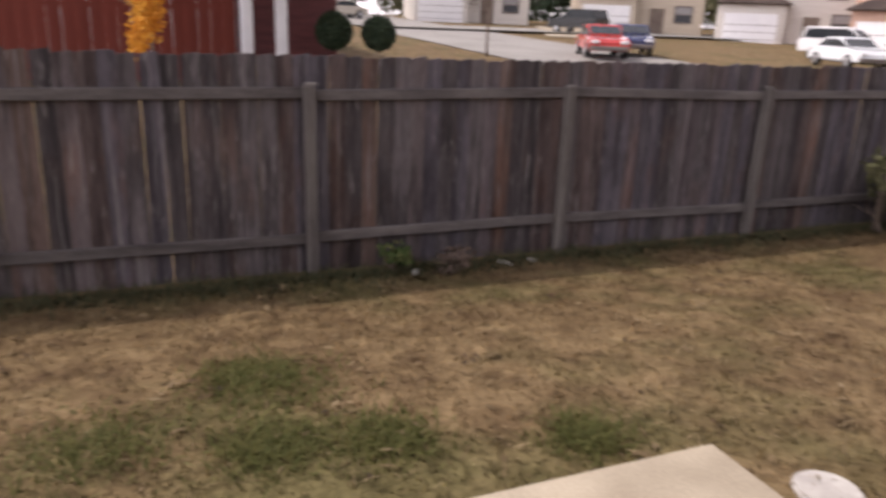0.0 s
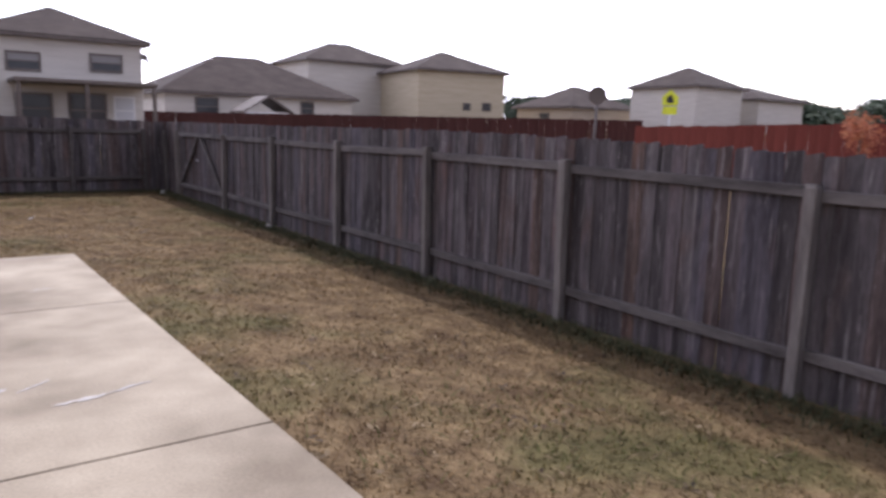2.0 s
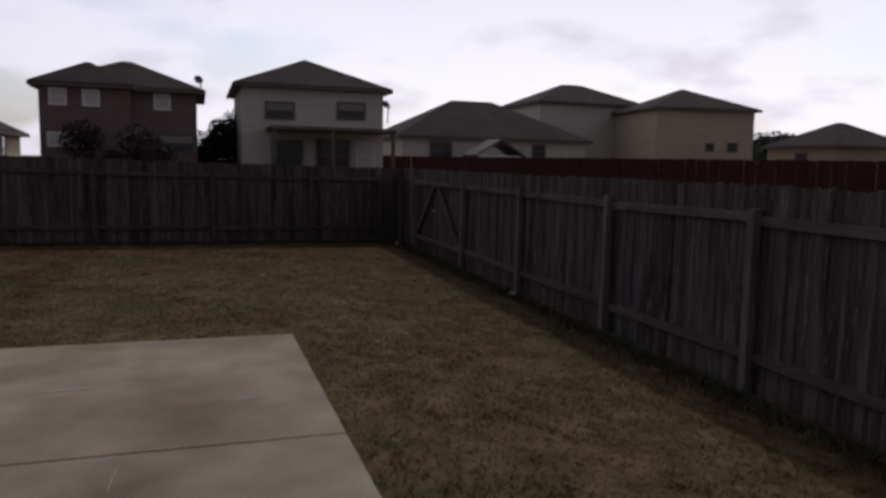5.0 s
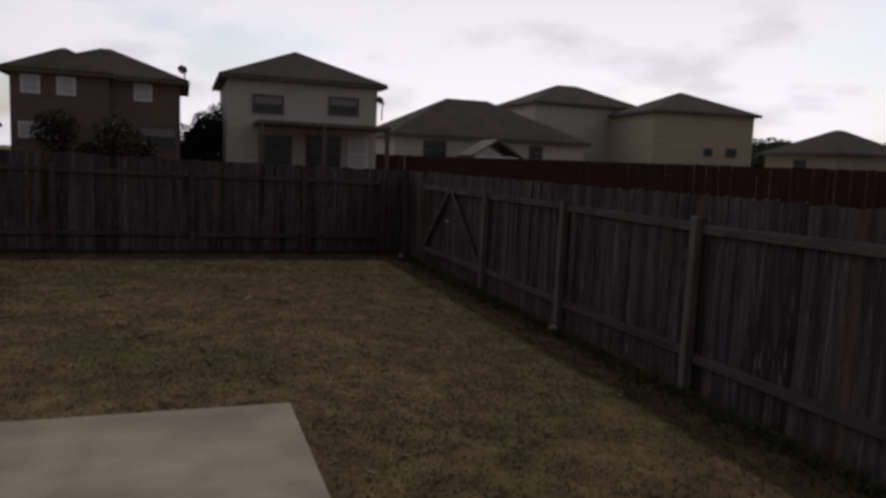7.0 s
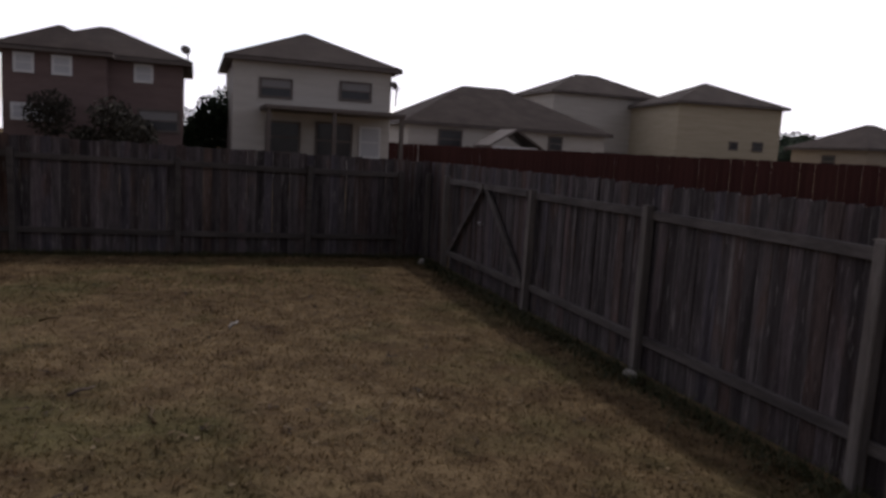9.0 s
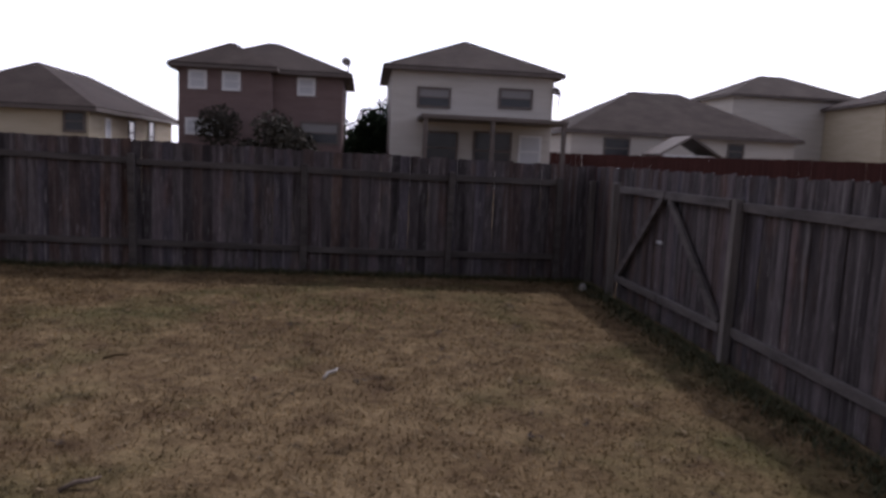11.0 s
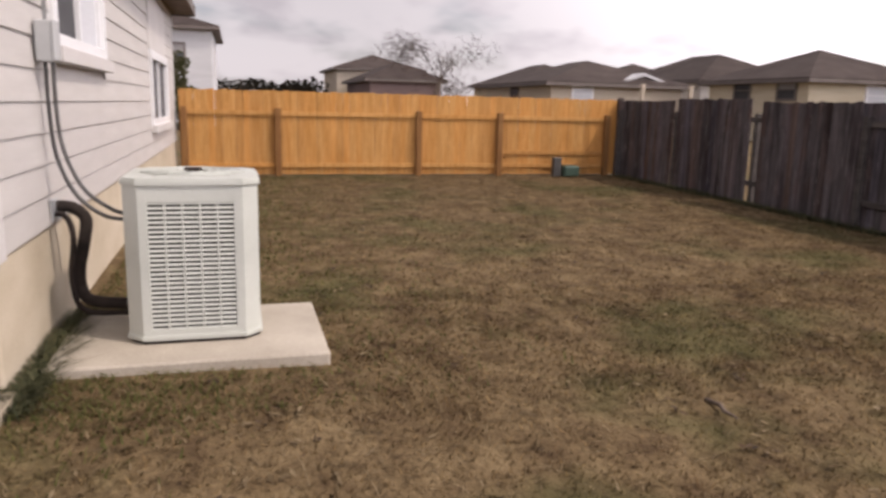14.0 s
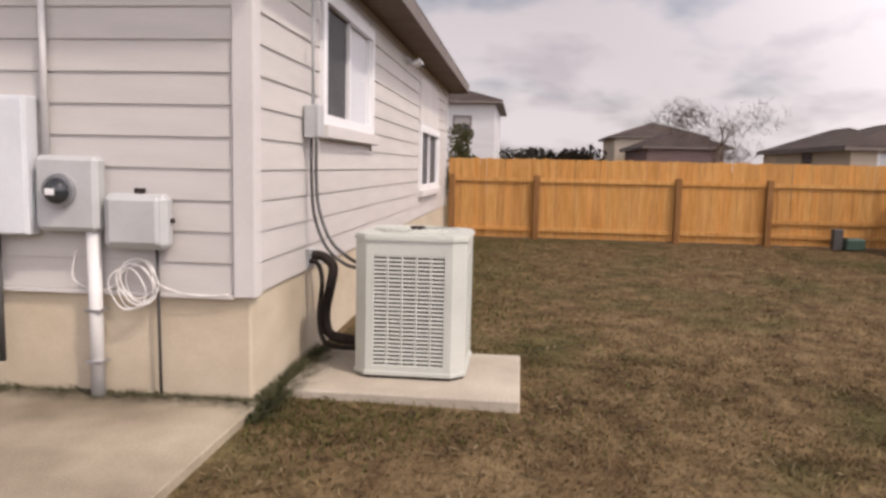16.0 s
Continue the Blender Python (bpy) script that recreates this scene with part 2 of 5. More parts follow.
white_vinyl = surface("white_vinyl", (0.666, 0.666, 0.675), (0.720, 0.720, 0.729), 2.0, (1, 1, 1), 0.4, 0, 30, 0.04, 0.001, grain=0.04)
blind_grey = surface("shaded_blind", (0.20, 0.19, 0.19), (0.27, 0.26, 0.26), 2.0, (1, 1, 20), 0.6, 0, 30, 0.1, 0.002)
blind = surface("closed_blind", (0.50, 0.51, 0.535), (0.57, 0.58, 0.61), 2.0, (1, 1, 30), 0.55, 0, 30, 0.1, 0.002, grain=0.04)
dark_room = surface("dark_screen", (0.035, 0.035, 0.04), (0.06, 0.06, 0.065), 3.0, (1, 1, 1), 0.7)
beige_wall = surface("beige_siding", (0.46, 0.40, 0.29), (0.54, 0.475, 0.36), 0.5, (1, 1, 8), 0.8, 0, 6, 0.1, 0.004, grain=0.04)
white_wall = surface("cream_siding", (0.50, 0.47, 0.43), (0.58, 0.55, 0.51), 0.5, (1, 1, 8), 0.8, 0, 6, 0.1, 0.004, grain=0.04)
tan_wall = surface("tan_siding", (0.40, 0.34, 0.27), (0.47, 0.405, 0.325), 0.5, (1, 1, 8), 0.8, 0, 6, 0.1, 0.004, grain=0.04)
mauve_wall = surface("brown_brick", (0.165, 0.118, 0.112), (0.20, 0.145, 0.138), 1.0, (1, 1, 4), 0.9, 0, 9, 0.2, 0.004, grain=0.1)
pale_wall = surface("pale_siding", (0.44, 0.44, 0.45), (0.50, 0.50, 0.51), 0.5, (1, 1, 8), 0.75, 0, 6, 0.08, 0.003, grain=0.04)
pink_wall = surface("pink_brick", (0.42, 0.27, 0.21), (0.52, 0.35, 0.27), 1.5, (1, 1, 4), 0.9, 0, 9, 0.3, 0.006)
garage_red = surface("dark_red_garage", (0.10, 0.03, 0.03), (0.16, 0.045, 0.045), 1.0, (1, 1, 6), 0.7)
asphalt = surface("sunlit_road", (0.198, 0.187, 0.173), (0.253, 0.242, 0.226), 0.3, (1, 1, 1), 0.9, 0, 18, 0.3, 0.004)
bark = surface("bark", (0.10, 0.075, 0.06), (0.19, 0.15, 0.12), 6.0, (3, 3, 0.6), 0.95, 0, 25, 0.6, 0.01)
tyre = surface("tyre_rubber", (0.015, 0.015, 0.016), (0.03, 0.03, 0.03), 6.0, (1, 1, 1), 0.85)
car_glass = surface("car_window", (0.02, 0.023, 0.027), (0.035, 0.04, 0.045), 2.0, (1, 1, 1), 0.12, 0, 20, 0.0)
pane_glass = surface("window_pane", (0.030, 0.033, 0.039), (0.054, 0.057, 0.063), 0.7, (1, 1, 1), 0.15, 0, 20, 0.0)
sign_yellow = surface("sign_yellow_green", (0.62, 0.66, 0.02), (0.72, 0.76, 0.04), 2.0, (1, 1, 1), 0.45, 0, 20, 0.0)
sign_black = surface("sign_black", (0.015, 0.015, 0.015), (0.025, 0.025, 0.025), 2.0, (1, 1, 1), 0.5, 0, 20, 0.0)
stone = surface("stepping_stone", (0.30, 0.28, 0.26), (0.42, 0.40, 0.37), 4.0, (1, 1, 1), 0.9, 0, 40, 0.4, 0.004)
green_plastic = surface("green_lid", (0.025, 0.05, 0.035), (0.04, 0.075, 0.055), 4.0, (1, 1, 1), 0.6)


def car_paint(name, c):
    m = surface(name, tuple(v * 0.9 for v in c), c, 1.0, (1, 1, 1), 0.25, 0, 20, 0.0)
    m.node_tree.nodes["Principled BSDF"].inputs["Coat Weight"].default_value = 0.6
    return m


def leaves(name, lo, mid, hi):
    m, t, b = mat_new(name)
    g = t.nodes.new("ShaderNodeNewGeometry")
    r = ramp(t, g.outputs["Random Per Island"], [(0.0, lo), (0.5, mid), (1.0, hi)])
    t.links.new(r.outputs[0], b.inputs["Base Color"])
    b.inputs["Roughness"].default_value = 0.7
    b.inputs["Specular IOR Level"].default_value = 0.15
    return m


leaf_orange = leaves("autumn_leaf", (0.45, 0.17, 0.02), (0.62, 0.28, 0.03), (0.70, 0.40, 0.06))
leaf_rust = leaves("rust_leaf", (0.25, 0.07, 0.035), (0.34, 0.11, 0.05), (0.40, 0.16, 0.07))
leaf_dark = leaves("evergreen_leaf", (0.02, 0.035, 0.02), (0.035, 0.055, 0.03), (0.06, 0.08, 0.045))
leaf_olive = leaves("olive_leaf", (0.06, 0.065, 0.03), (0.10, 0.10, 0.05), (0.15, 0.14, 0.08))
leaf_shrub = leaves("shrub_leaf", (0.018, 0.017, 0.012), (0.032, 0.028, 0.020), (0.05, 0.042, 0.03))
leaf_dry = leaves("dry_leaf", (0.06, 0.045, 0.035), (0.09, 0.065, 0.05), (0.13, 0.095, 0.075))
leaf_weed = leaves("weed_leaf", (0.05, 0.09, 0.025), (0.08, 0.12, 0.04), (0.16, 0.15, 0.06))


def lawn_colour(t):
    """Dry tan turf with olive patches and dark clumps, laid out in world metres."""
    mp = coords(t, (1, 1, 1), True)
    patch, clump, spot, fine = noise_node(t, mp, 0.45, 4.0, 0.65), noise_node(t, mp, 3.2, 5.0, 0.7), noise_node(t, mp, 5.2, 3.0, 0.6), noise_node(t, mp, 26.0, 3.0, 0.7)
    green = ramp(t, patch.outputs[0], [(0.50, (0, 0, 0)), (0.64, (0.8, 0.8, 0.8))])
    tan = ramp(t, clump.outputs[0], [(0.30, (0.070, 0.044, 0.024)), (0.48, (0.128, 0.088, 0.046)), (0.70, (0.210, 0.151, 0.082))])
    grn = ramp(t, clump.outputs[0], [(0.3, (0.045, 0.043, 0.016)), (0.7, (0.118, 0.105, 0.045))])
    c = mix(t, "MIX", green.outputs[0], tan.outputs[0], grn.outputs[0])
    dark = ramp(t, spot.outputs[0], [(0.30, G(0.58)), (0.40, G(1.0))])
    c = mix(t, "MULTIPLY", 1.0, c.outputs[0], dark.outputs[0])
    f = ramp(t, fine.outputs[0], [(0.3, G(0.8)), (0.7, G(1.15))])
    return mix(t, "MULTIPLY", 1.0, c.outputs[0], f.outputs[0]).outputs[0], fine


turf, t_, b_ = mat_new("dry_turf")
col_, fine_ = lawn_colour(t_)
t_.links.new(col_, b_.inputs["Base Color"])
b_.inputs["Roughness"].default_value = 1.0
b_.inputs["Specular IOR Level"].default_value = 0.1
bump(t_, b_, fine_.outputs[0], 0.8, 0.03)

blade, t_, b_ = mat_new("grass_blade")
col_, fine_ = lawn_colour(t_)
g_ = t_.nodes.new("ShaderNodeNewGeometry")
r_ = ramp(t_, g_.outputs["Random Per Island"], [(0.0, (0.74, 0.71, 0.67)), (0.3, (0.9, 0.9, 0.86)), (0.6, (1.12, 1.12, 1.08)), (0.88, (1.35, 1.32, 1.25)), (1.0, (2.0, 1.95, 1.8))])
t_.links.new(mix(t_, "MULTIPLY", 1.0, col_, r_.outputs[0]).outputs[0], b_.inputs["Base Color"])
b_.inputs["Roughness"].default_value = 0.9
b_.inputs["Specular IOR Level"].default_value = 0.15


def let_light_through(m, share):
    """Thin leaves and blades pass part of the light that falls on their far side."""
    t = m.node_tree
    b, out = t.nodes["Principled BSDF"], t.nodes["Material Output"]
    tr, mx = t.nodes.new("ShaderNodeBsdfTranslucent"), t.nodes.new("ShaderNodeMixShader")
    t.links.new(b.inputs["Base Color"].links[0].from_socket, tr.inputs["Color"])
    mx.inputs[0].default_value = share
    t.links.new(b.outputs[0], mx.inputs[1])
    t.links.new(tr.outputs[0], mx.inputs[2])
    t.links.new(mx.outputs[0], out.inputs["Surface"])


let_light_through(blade, 0.45)
for m_ in (leaf_orange, leaf_rust, leaf_weed, leaf_olive):
    let_light_through(m_, 0.35)
weed_blade = leaves("weed_blade", (0.026, 0.030, 0.014), (0.048, 0.052, 0.024), (0.10, 0.088, 0.045))
green_blade = leaves("green_blade", (0.050, 0.058, 0.014), (0.088, 0.094, 0.028), (0.14, 0.13, 0.045))
leaf_litter = leaves("leaf_litter", (0.020, 0.013, 0.008), (0.046, 0.028, 0.016), (0.085, 0.05, 0.028))
straw = leaves("straw", (0.12, 0.085, 0.045), (0.19, 0.14, 0.08), (0.26, 0.20, 0.12))
for m_ in (green_blade, straw):
    let_light_through(m_, 0.4)


# ---- building helpers ----
def smooth(v):
    v = min(max(v, 0.0), 1.0)
    return v * v * (3 - 2 * v)


def ground_z(x, y):
    """Height of the ground: the lawn falls from the patio to the street-side fence; beyond, the land rises a little."""
    za = float(np.interp(y, (-10, 2, 10, 20.5), (-0.39, -0.36, -0.27, -0.15)))
    zp = float(np.interp(y, (0, 10.5, 14, 20.5), (-0.06, -0.06, -0.12, -0.14)))
    zp *= smooth((x + 13) / 15)
    s = smooth((x - 2.7) / 3.8)
    z = zp * (1 - s) + za * s
    z += min(0.033 * max(0.0, x - 7.2) + 0.012 * max(0.0, y - 21.0), 2.3)
    return z


def empty(name, at, label="", category="", group="", kind="", rz=0.0):
    e = new(name)
    e.empty_display_size = 0.2
    e.matrix_basis = pose(*at, 0, 0, rz)
    return tagged(e, label, category, group, kind)


def part(name, data, material, parent=None, label="", at=(0, 0, 0), rot=(0, 0, 0)):
    """Links a bmesh or a mesh as one object, under a thing or a part; the place is in the parent's own axes."""
    if isinstance(data, bmesh.types.BMesh):
        me = bpy.data.meshes.new(name)
        data.to_mesh(me)
        data.free()
    else:
        me = data
    if material and not me.materials:
        me.materials.append(material)
    ob = new(name, me)
    ob.matrix_basis = pose(*at, *rot)
    if parent:
        ob.parent = parent
    return tagged(ob, label)


def add_box(bm, x0, x1, y0, y1, z0, z1, bev=0.0):
    vs = [bm.verts.new((x, y, z)) for z in (z0, z1) for y in (y0, y1) for x in (x0, x1)]
    fs = [bm.faces.new([vs[i] for i in q]) for q in ((0, 2, 3, 1), (4, 5, 7, 6), (0, 1, 5, 4), (1, 3, 7, 5), (3, 2, 6, 7), (2, 0, 4, 6))]
    if bev:
        es = {e for f in fs for e in f.edges}
        bmesh.ops.bevel(bm, geom=list(es), offset=bev, segments=1, affect="EDGES")
    return bm


def box(x0, x1, y0, y1, z0, z1, bev=0.0):
    return add_box(bmesh.new(), x0, x1, y0, y1, z0, z1, bev)


BOXES = {}


def box_mesh(sx, sy, sz, bev, material):
    """A shared bevelled board, centred in x and y, standing on z = 0."""
    key = (round(sx, 3), round(sy, 3), round(sz, 3), bev, material.name)
    if key not in BOXES:
        bm = box(-sx / 2, sx / 2, -sy / 2, sy / 2, 0, sz, bev)
        me = bpy.data.meshes.new("board")
        bm.to_mesh(me)
        bm.free()
        me.materials.append(material)
        BOXES[key] = me
    return BOXES[key]


def tube(points, r, n=10, closed=False):
    """A round pipe through the points."""
    bm = bmesh.new()
    pts = [Vector(p) for p in points]
    rings = []
    for i, p in enumerate(pts):
        a, b = pts[max(i - 1, 0)], pts[min(i + 1, len(pts) - 1)]
        if closed:
            a, b = pts[i - 1], pts[(i + 1) % len(pts)]
        d = (b - a).normalized()
        u = d.orthogonal().normalized() if not rings else (rings[-1][1] - d * rings[-1][1].dot(d)).normalized()
        v = d.cross(u)
        rr = r[i] if isinstance(r, (list, tuple)) else r
        ring = [bm.verts.new(p + (u * math.cos(k * math.tau / n) + v * math.sin(k * math.tau / n)) * rr) for k in range(n)]
        rings.append((ring, u))
    pairs = list(zip(rings, rings[1:])) + ([(rings[-1], rings[0])] if closed else [])
    for (ra, _), (rb, _) in pairs:
        for k in range(n):
            f = bm.faces.new((ra[k], ra[(k + 1) % n], rb[(k + 1) % n], rb[k]))
            f.smooth = True
    if not closed:
        bm.faces.new(list(reversed(rings[0][0])))
        bm.faces.new(rings[-1][0])
    return bm


def bend(points, steps=8):
    """Points of a smooth curve through the given ones."""
    p = [Vector(points[0])] + [Vector(q) for q in points] + [Vector(points[-1])]
    out = []
    for i in range(1, len(p) - 2):
        for k in range(steps):
            s = k / steps
            out.append(0.5 * (2 * p[i] + (p[i + 1] - p[i - 1]) * s + (2 * p[i - 1] - 5 * p[i] + 4 * p[i + 1] - p[i + 2]) * s * s + (3 * p[i] - p[i - 1] - 3 * p[i + 1] + p[i + 2]) * s ** 3))
    return out + [p[-2]]


def prism(outline, y0, y1, bev=0.0):
    """A side outline in x and z, pulled from y0 to y1."""
    bm = bmesh.new()
    a = [bm.verts.new((x, y0, z)) for x, z in outline]
    b = [bm.verts.new((x, y1, z)) for x, z in outline]
    n = len(a)
    fs = [bm.faces.new(a), bm.faces.new(list(reversed(b)))]
    for i in range(n):
        fs.append(bm.faces.new((a[i], b[i], b[(i + 1) % n], a[(i + 1) % n])))
    bmesh.ops.recalc_face_normals(bm, faces=bm.faces)
    if bev:
        bmesh.ops.bevel(bm, geom=[e for e in bm.edges if e.calc_face_angle(0) > 0.5], offset=bev, segments=2, affect="EDGES")
    return bm


def soup(name, verts, faces, material):
    me = bpy.data.meshes.new(name)
    me.from_pydata(verts, [], faces)
    me.materials.append(material)
    return me


# ---- ground: one sheet to the horizon ----
def axis(lo, hi, step):
    near = list(np.arange(lo, hi + 0.01, step))
    far = [2, 5, 9, 15, 24, 40, 70, 120, 250, 600, 1500, 3500]
    return [lo - v for v in reversed(far)] + near + [hi + v for v in far]


gx, gy = axis(-13.0, 9.0, 0.25), axis(-10.0, 23.0, 0.25)
gv = [(x, y, ground_z(x, y) + 0.012 * noise.noise((x * 1.3, y * 1.3, 0))) for y in gy for x in gx]
nx = len(gx)
gf = [(j * nx + i, j * nx + i + 1, (j + 1) * nx + i + 1, (j + 1) * nx + i) for j in range(len(gy) - 1) for i in range(nx - 1)]
gm = soup("ground", gv, gf, turf)
for p in gm.polygons:
    p.use_smooth = True
tagged(new("ground", gm), "dry tan lawn with green patches, sloping gently", "lawn", "", "structure")

# ---- patio: sawn concrete slabs ----
PX0, PX1, PY0, PY1 = -0.57, 2.76, -2.19, 10.60
patio = empty("patio", (0, 0, 0), "pale concrete patio slab with sawn joints beside the house", "patio", "", "structure")
for y0, y1 in ((PY0, 1.25), (1.25, 4.53), (4.53, 7.78), (7.78, PY1)):
    part("slab", box(PX0, PX1, y0 + 0.008, y1 - 0.008, -0.22, 0.0, 0.006), concrete, patio)
bm = bmesh.new()
random.seed(3)
for ax_, ay_, bx_, by_, w_ in ((1.80, 5.37, 2.12, 5.42, .035), (2.10, 5.43, 2.38, 5.52, .022), (1.55, 5.74, 1.62, 5.80, .03), (1.43, 7.28, 1.45, 7.62, .03), (1.30, 7.70, 1.42, 7.74, .02), (.90, 6.66, .99, 6.73, .035),
                              (1.32, 6.05, 1.38, 6.12, .03), (1.66, 5.70, 1.86, 5.86, .02), (2.05, 8.6, 2.3, 8.62, .02), (.7, 9.1, 1.2, 9.16, .02)):
    n_ = 9
    up_, dn_ = [], []
    for k in range(n_ + 1):
        q = k / n_
        h_ = w_ * math.sin(math.pi * (q * .9 + .05)) * random.uniform(.35, 1.0)
        px_, py_ = ax_ + (bx_ - ax_) * q, ay_ + (by_ - ay_) * q + random.uniform(-.012, .012)
        up_.append(bm.verts.new((px_, py_ + h_, .0035)))
        dn_.append(bm.verts.new((px_ + .004, py_ - h_, .0035)))
    for k in range(n_):
        bm.faces.new((dn_[k], dn_[k + 1], up_[k + 1], up_[k]))
part("scuff", bm, stone, patio, "pale scuff marks on the slab")

stepping = bmesh.new()
bmesh.ops.create_cone(stepping, cap_ends=True, segments=28, radius1=0.15, radius2=0.142, depth=0.08)
bmesh.ops.bevel(stepping, geom=[e for e in stepping.edges if abs(e.verts[0].co.z - e.verts[1].co.z) < .001 and e.verts[0].co.z > 0], offset=0.012, segments=2, affect="EDGES")
st = part("stepping_stone", stepping, stone, None, "round pale stepping stone at the patio's end", (2.36, -2.46, -0.075))
tagged(st, "", "stone")

# ---- own house: rendered base, lap siding, low hip roof ----
HX0, HX1, HY0, HY1 = -12.65, -0.57, -3.5, 10.545
BASE_T, WALL_T, EAVE = 0.71, 3.32, 3.18
found = part("foundation", box(HX0 + .03, HX1 - .02, HY0, HY1 - .02, -0.35, BASE_T, 0.012), stucco, None, "cream rendered house foundation with dirt along its foot")
tagged(found, "", "foundation", "", "structure")
W1 = (-4.15, -2.22, 1.93, 2.92)
W2 = (-10.7, -8.25, 1.20, 2.14)
E_T = 0.16


def wall_with_openings(x0, x1, y0, y1, z0, z1, holes):
    """A wall along x with its openings cut through."""
    bm = bmesh.new()
    xs = sorted({x0, x1, *[h[0] for h in holes], *[h[1] for h in holes]})
    zs = sorted({z0, z1, *[h[2] for h in holes], *[h[3] for h in holes]})
    for a, b in zip(xs, xs[1:]):
        for c, d in zip(zs, zs[1:]):
            if not any(h[0] <= a and b <= h[1] and h[2] <= c and d <= h[3] for h in holes):
                add_box(bm, a, b, y0, y1, c, d)
    bmesh.ops.remove_doubles(bm, verts=bm.verts, dist=0.0005)
    return bm


wall_n = tagged(part("wall_north", wall_with_openings(HX0, HX1 - .02, HY1 - E_T, HY1 - .02, BASE_T, WALL_T, (W1, W2)), siding, None, "white lap-sided house wall with two windows"), "", "wall", "", "structure")
wall_e = tagged(part("wall_east", box(HX1 - E_T, HX1 - .02, HY0, HY1 - E_T, BASE_T, WALL_T), siding, None, "white lap-sided house wall carrying the meters"), "", "wall", "", "structure")
tagged(part("wall_west", box(HX0, HX0 + E_T, HY0, HY1 - E_T, BASE_T, WALL_T), siding, None, "white lap-sided end wall"), "", "wall", "", "structure")
tagged(part("wall_south", box(HX0 + E_T, HX1 - E_T, HY0, HY0 + E_T, BASE_T, WALL_T), siding, None, "white lap-sided wall of the house"), "", "wall", "", "structure")

LAP = 0.2


def lap_profile(length):
    """One siding board along x, its face to +y; the foot stands proud, the head tucks under the next."""
    bm = bmesh.new()
    o = [(0.0, 0.0), (0.022, 0.0), (0.023, 0.004), (0.008, LAP + 0.015), (0.0, LAP + 0.015)]
    a = [bm.verts.new((0, y, z)) for y, z in o]
    b = [bm.verts.new((length, y, z)) for y, z in o]
    bm.faces.new(a)
    bm.faces.new(list(reversed(b)))
    for i in range(5):
        bm.faces.new((a[i], b[i], b[(i + 1) % 5], a[(i + 1) % 5]))
    bmesh.ops.recalc_face_normals(bm, faces=bm.faces)
    return bm


row = 0
z = BASE_T - 0.015
while z < WALL_T - 0.05:
    spans = [(HX0, HX1 - 0.115)]
    for h in (W1, W2):
        top = 3.02 if h is W2 else h[3] + 0.09
        lo, hi = h[0] - 0.09, h[1] + 0.09
        if z + LAP > h[2] - 0.10 and z < top:
            spans = [s for a, b in spans for s in ((a, min(b, lo)), (max(a, hi), b)) if s[1] - s[0] > 0.05]
    for a, b in spans:
        cut = HX0 + ((row * 1.47) % 3.66) + 1.2
        for c, d in ([(a, cut), (cut + .002, b)] if a + .3 < cut < b - .3 else [(a, b)]):
            part("siding_board", lap_profile(d - c), siding, wall_n, "", (c, HY1 - .02, z))
    length = HY1 - 0.115 - HY0
    part("siding_board", lap_profile(length), siding, wall_e, "", (HX1 - .02, HY1 - 0.115, z), (0, 0, -90))
    row += 1
    z += LAP
# corner boards
tagged(part("trim_corner", box(HX1 - .115, HX1 + .022, HY1 - .115, HY1 + .022, BASE_T - .03, WALL_T, 0.004), trim_paint, None, "pale painted corner board of the house"), "", "trim", "", "structure")
tagged(part("trim_drip", box(HX1 - .02, HX1 + .024, HY0, HY1 - .12, BASE_T - .045, BASE_T - .018, 0.003), trim_paint, None, "thin drip edge below the siding"), "", "trim", "", "structure")


def side_window(name, h, label, left_dark, mullions):
    x0, x1, z0, z1 = h
    w = empty(name, ((x0 + x1) / 2, HY1, z0), label, "window", "", "structure")
    cx = (x0 + x1) / 2
    hw, hh = (x1 - x0) / 2, z1 - z0
    fr = bmesh.new()
    for a in ((-hw - .09, -hw + .03, -.06, hh + .09), (hw - .03, hw + .09, -.06, hh + .09), (-hw + .03, hw - .03, hh - .03, hh + .09), (-hw + .03, hw - .03, -.06, .03)):
        add_box(fr, a[0], a[1], -.02, .035, a[2], a[3])
    part("window_frame", fr, white_vinyl, w)
    part("window_sill", box(-hw - .12, hw + .12, -.02, .085, -.17, -.06, 0.006), trim_paint, w)
    inner = 2 * hw - .06
    step = inner / mullions
    for k in range(mullions):
        a = -hw + .03 + k * step
        sash = part("sash", box(a, a + .035, -.045, .012, .03, hh - .03, .003), white_vinyl, w)
        dark = left_dark(k)
        part("pane", box(a + .035, a + step, -.05, -.03, .03, hh - .03), dark_room if dark else blind, sash, "dark insect screen" if dark else "pane with closed white blind")
    return w


side_window("window_1", W1, "white sliding window with a dark screened half", lambda k: k == 1, 2)
side_window("window_2", W2, "white double window with dark screens", lambda k: True, 2)
tagged(part("trim_panel", box(W2[0] - .09, W2[1] + .09, HY1 - .02, HY1 + .012, W2[3] + .09, 3.0, .004), trim_paint, None, "flat painted panel above the far window"), "", "trim", "", "structure")

# roof with soffit, fascia and shingle courses
OV = 0.45
rx0, rx1, ry0, ry1 = HX0 - OV + .25, HX1 + OV, HY0 - OV, HY1 + OV
roof = empty("roof", ((rx0 + rx1) / 2, (ry0 + ry1) / 2, EAVE), "dark brown shingle hip roof with brown eaves", "roof", "", "structure")
ccx, ccy = (rx0 + rx1) / 2, (ry0 + ry1) / 2


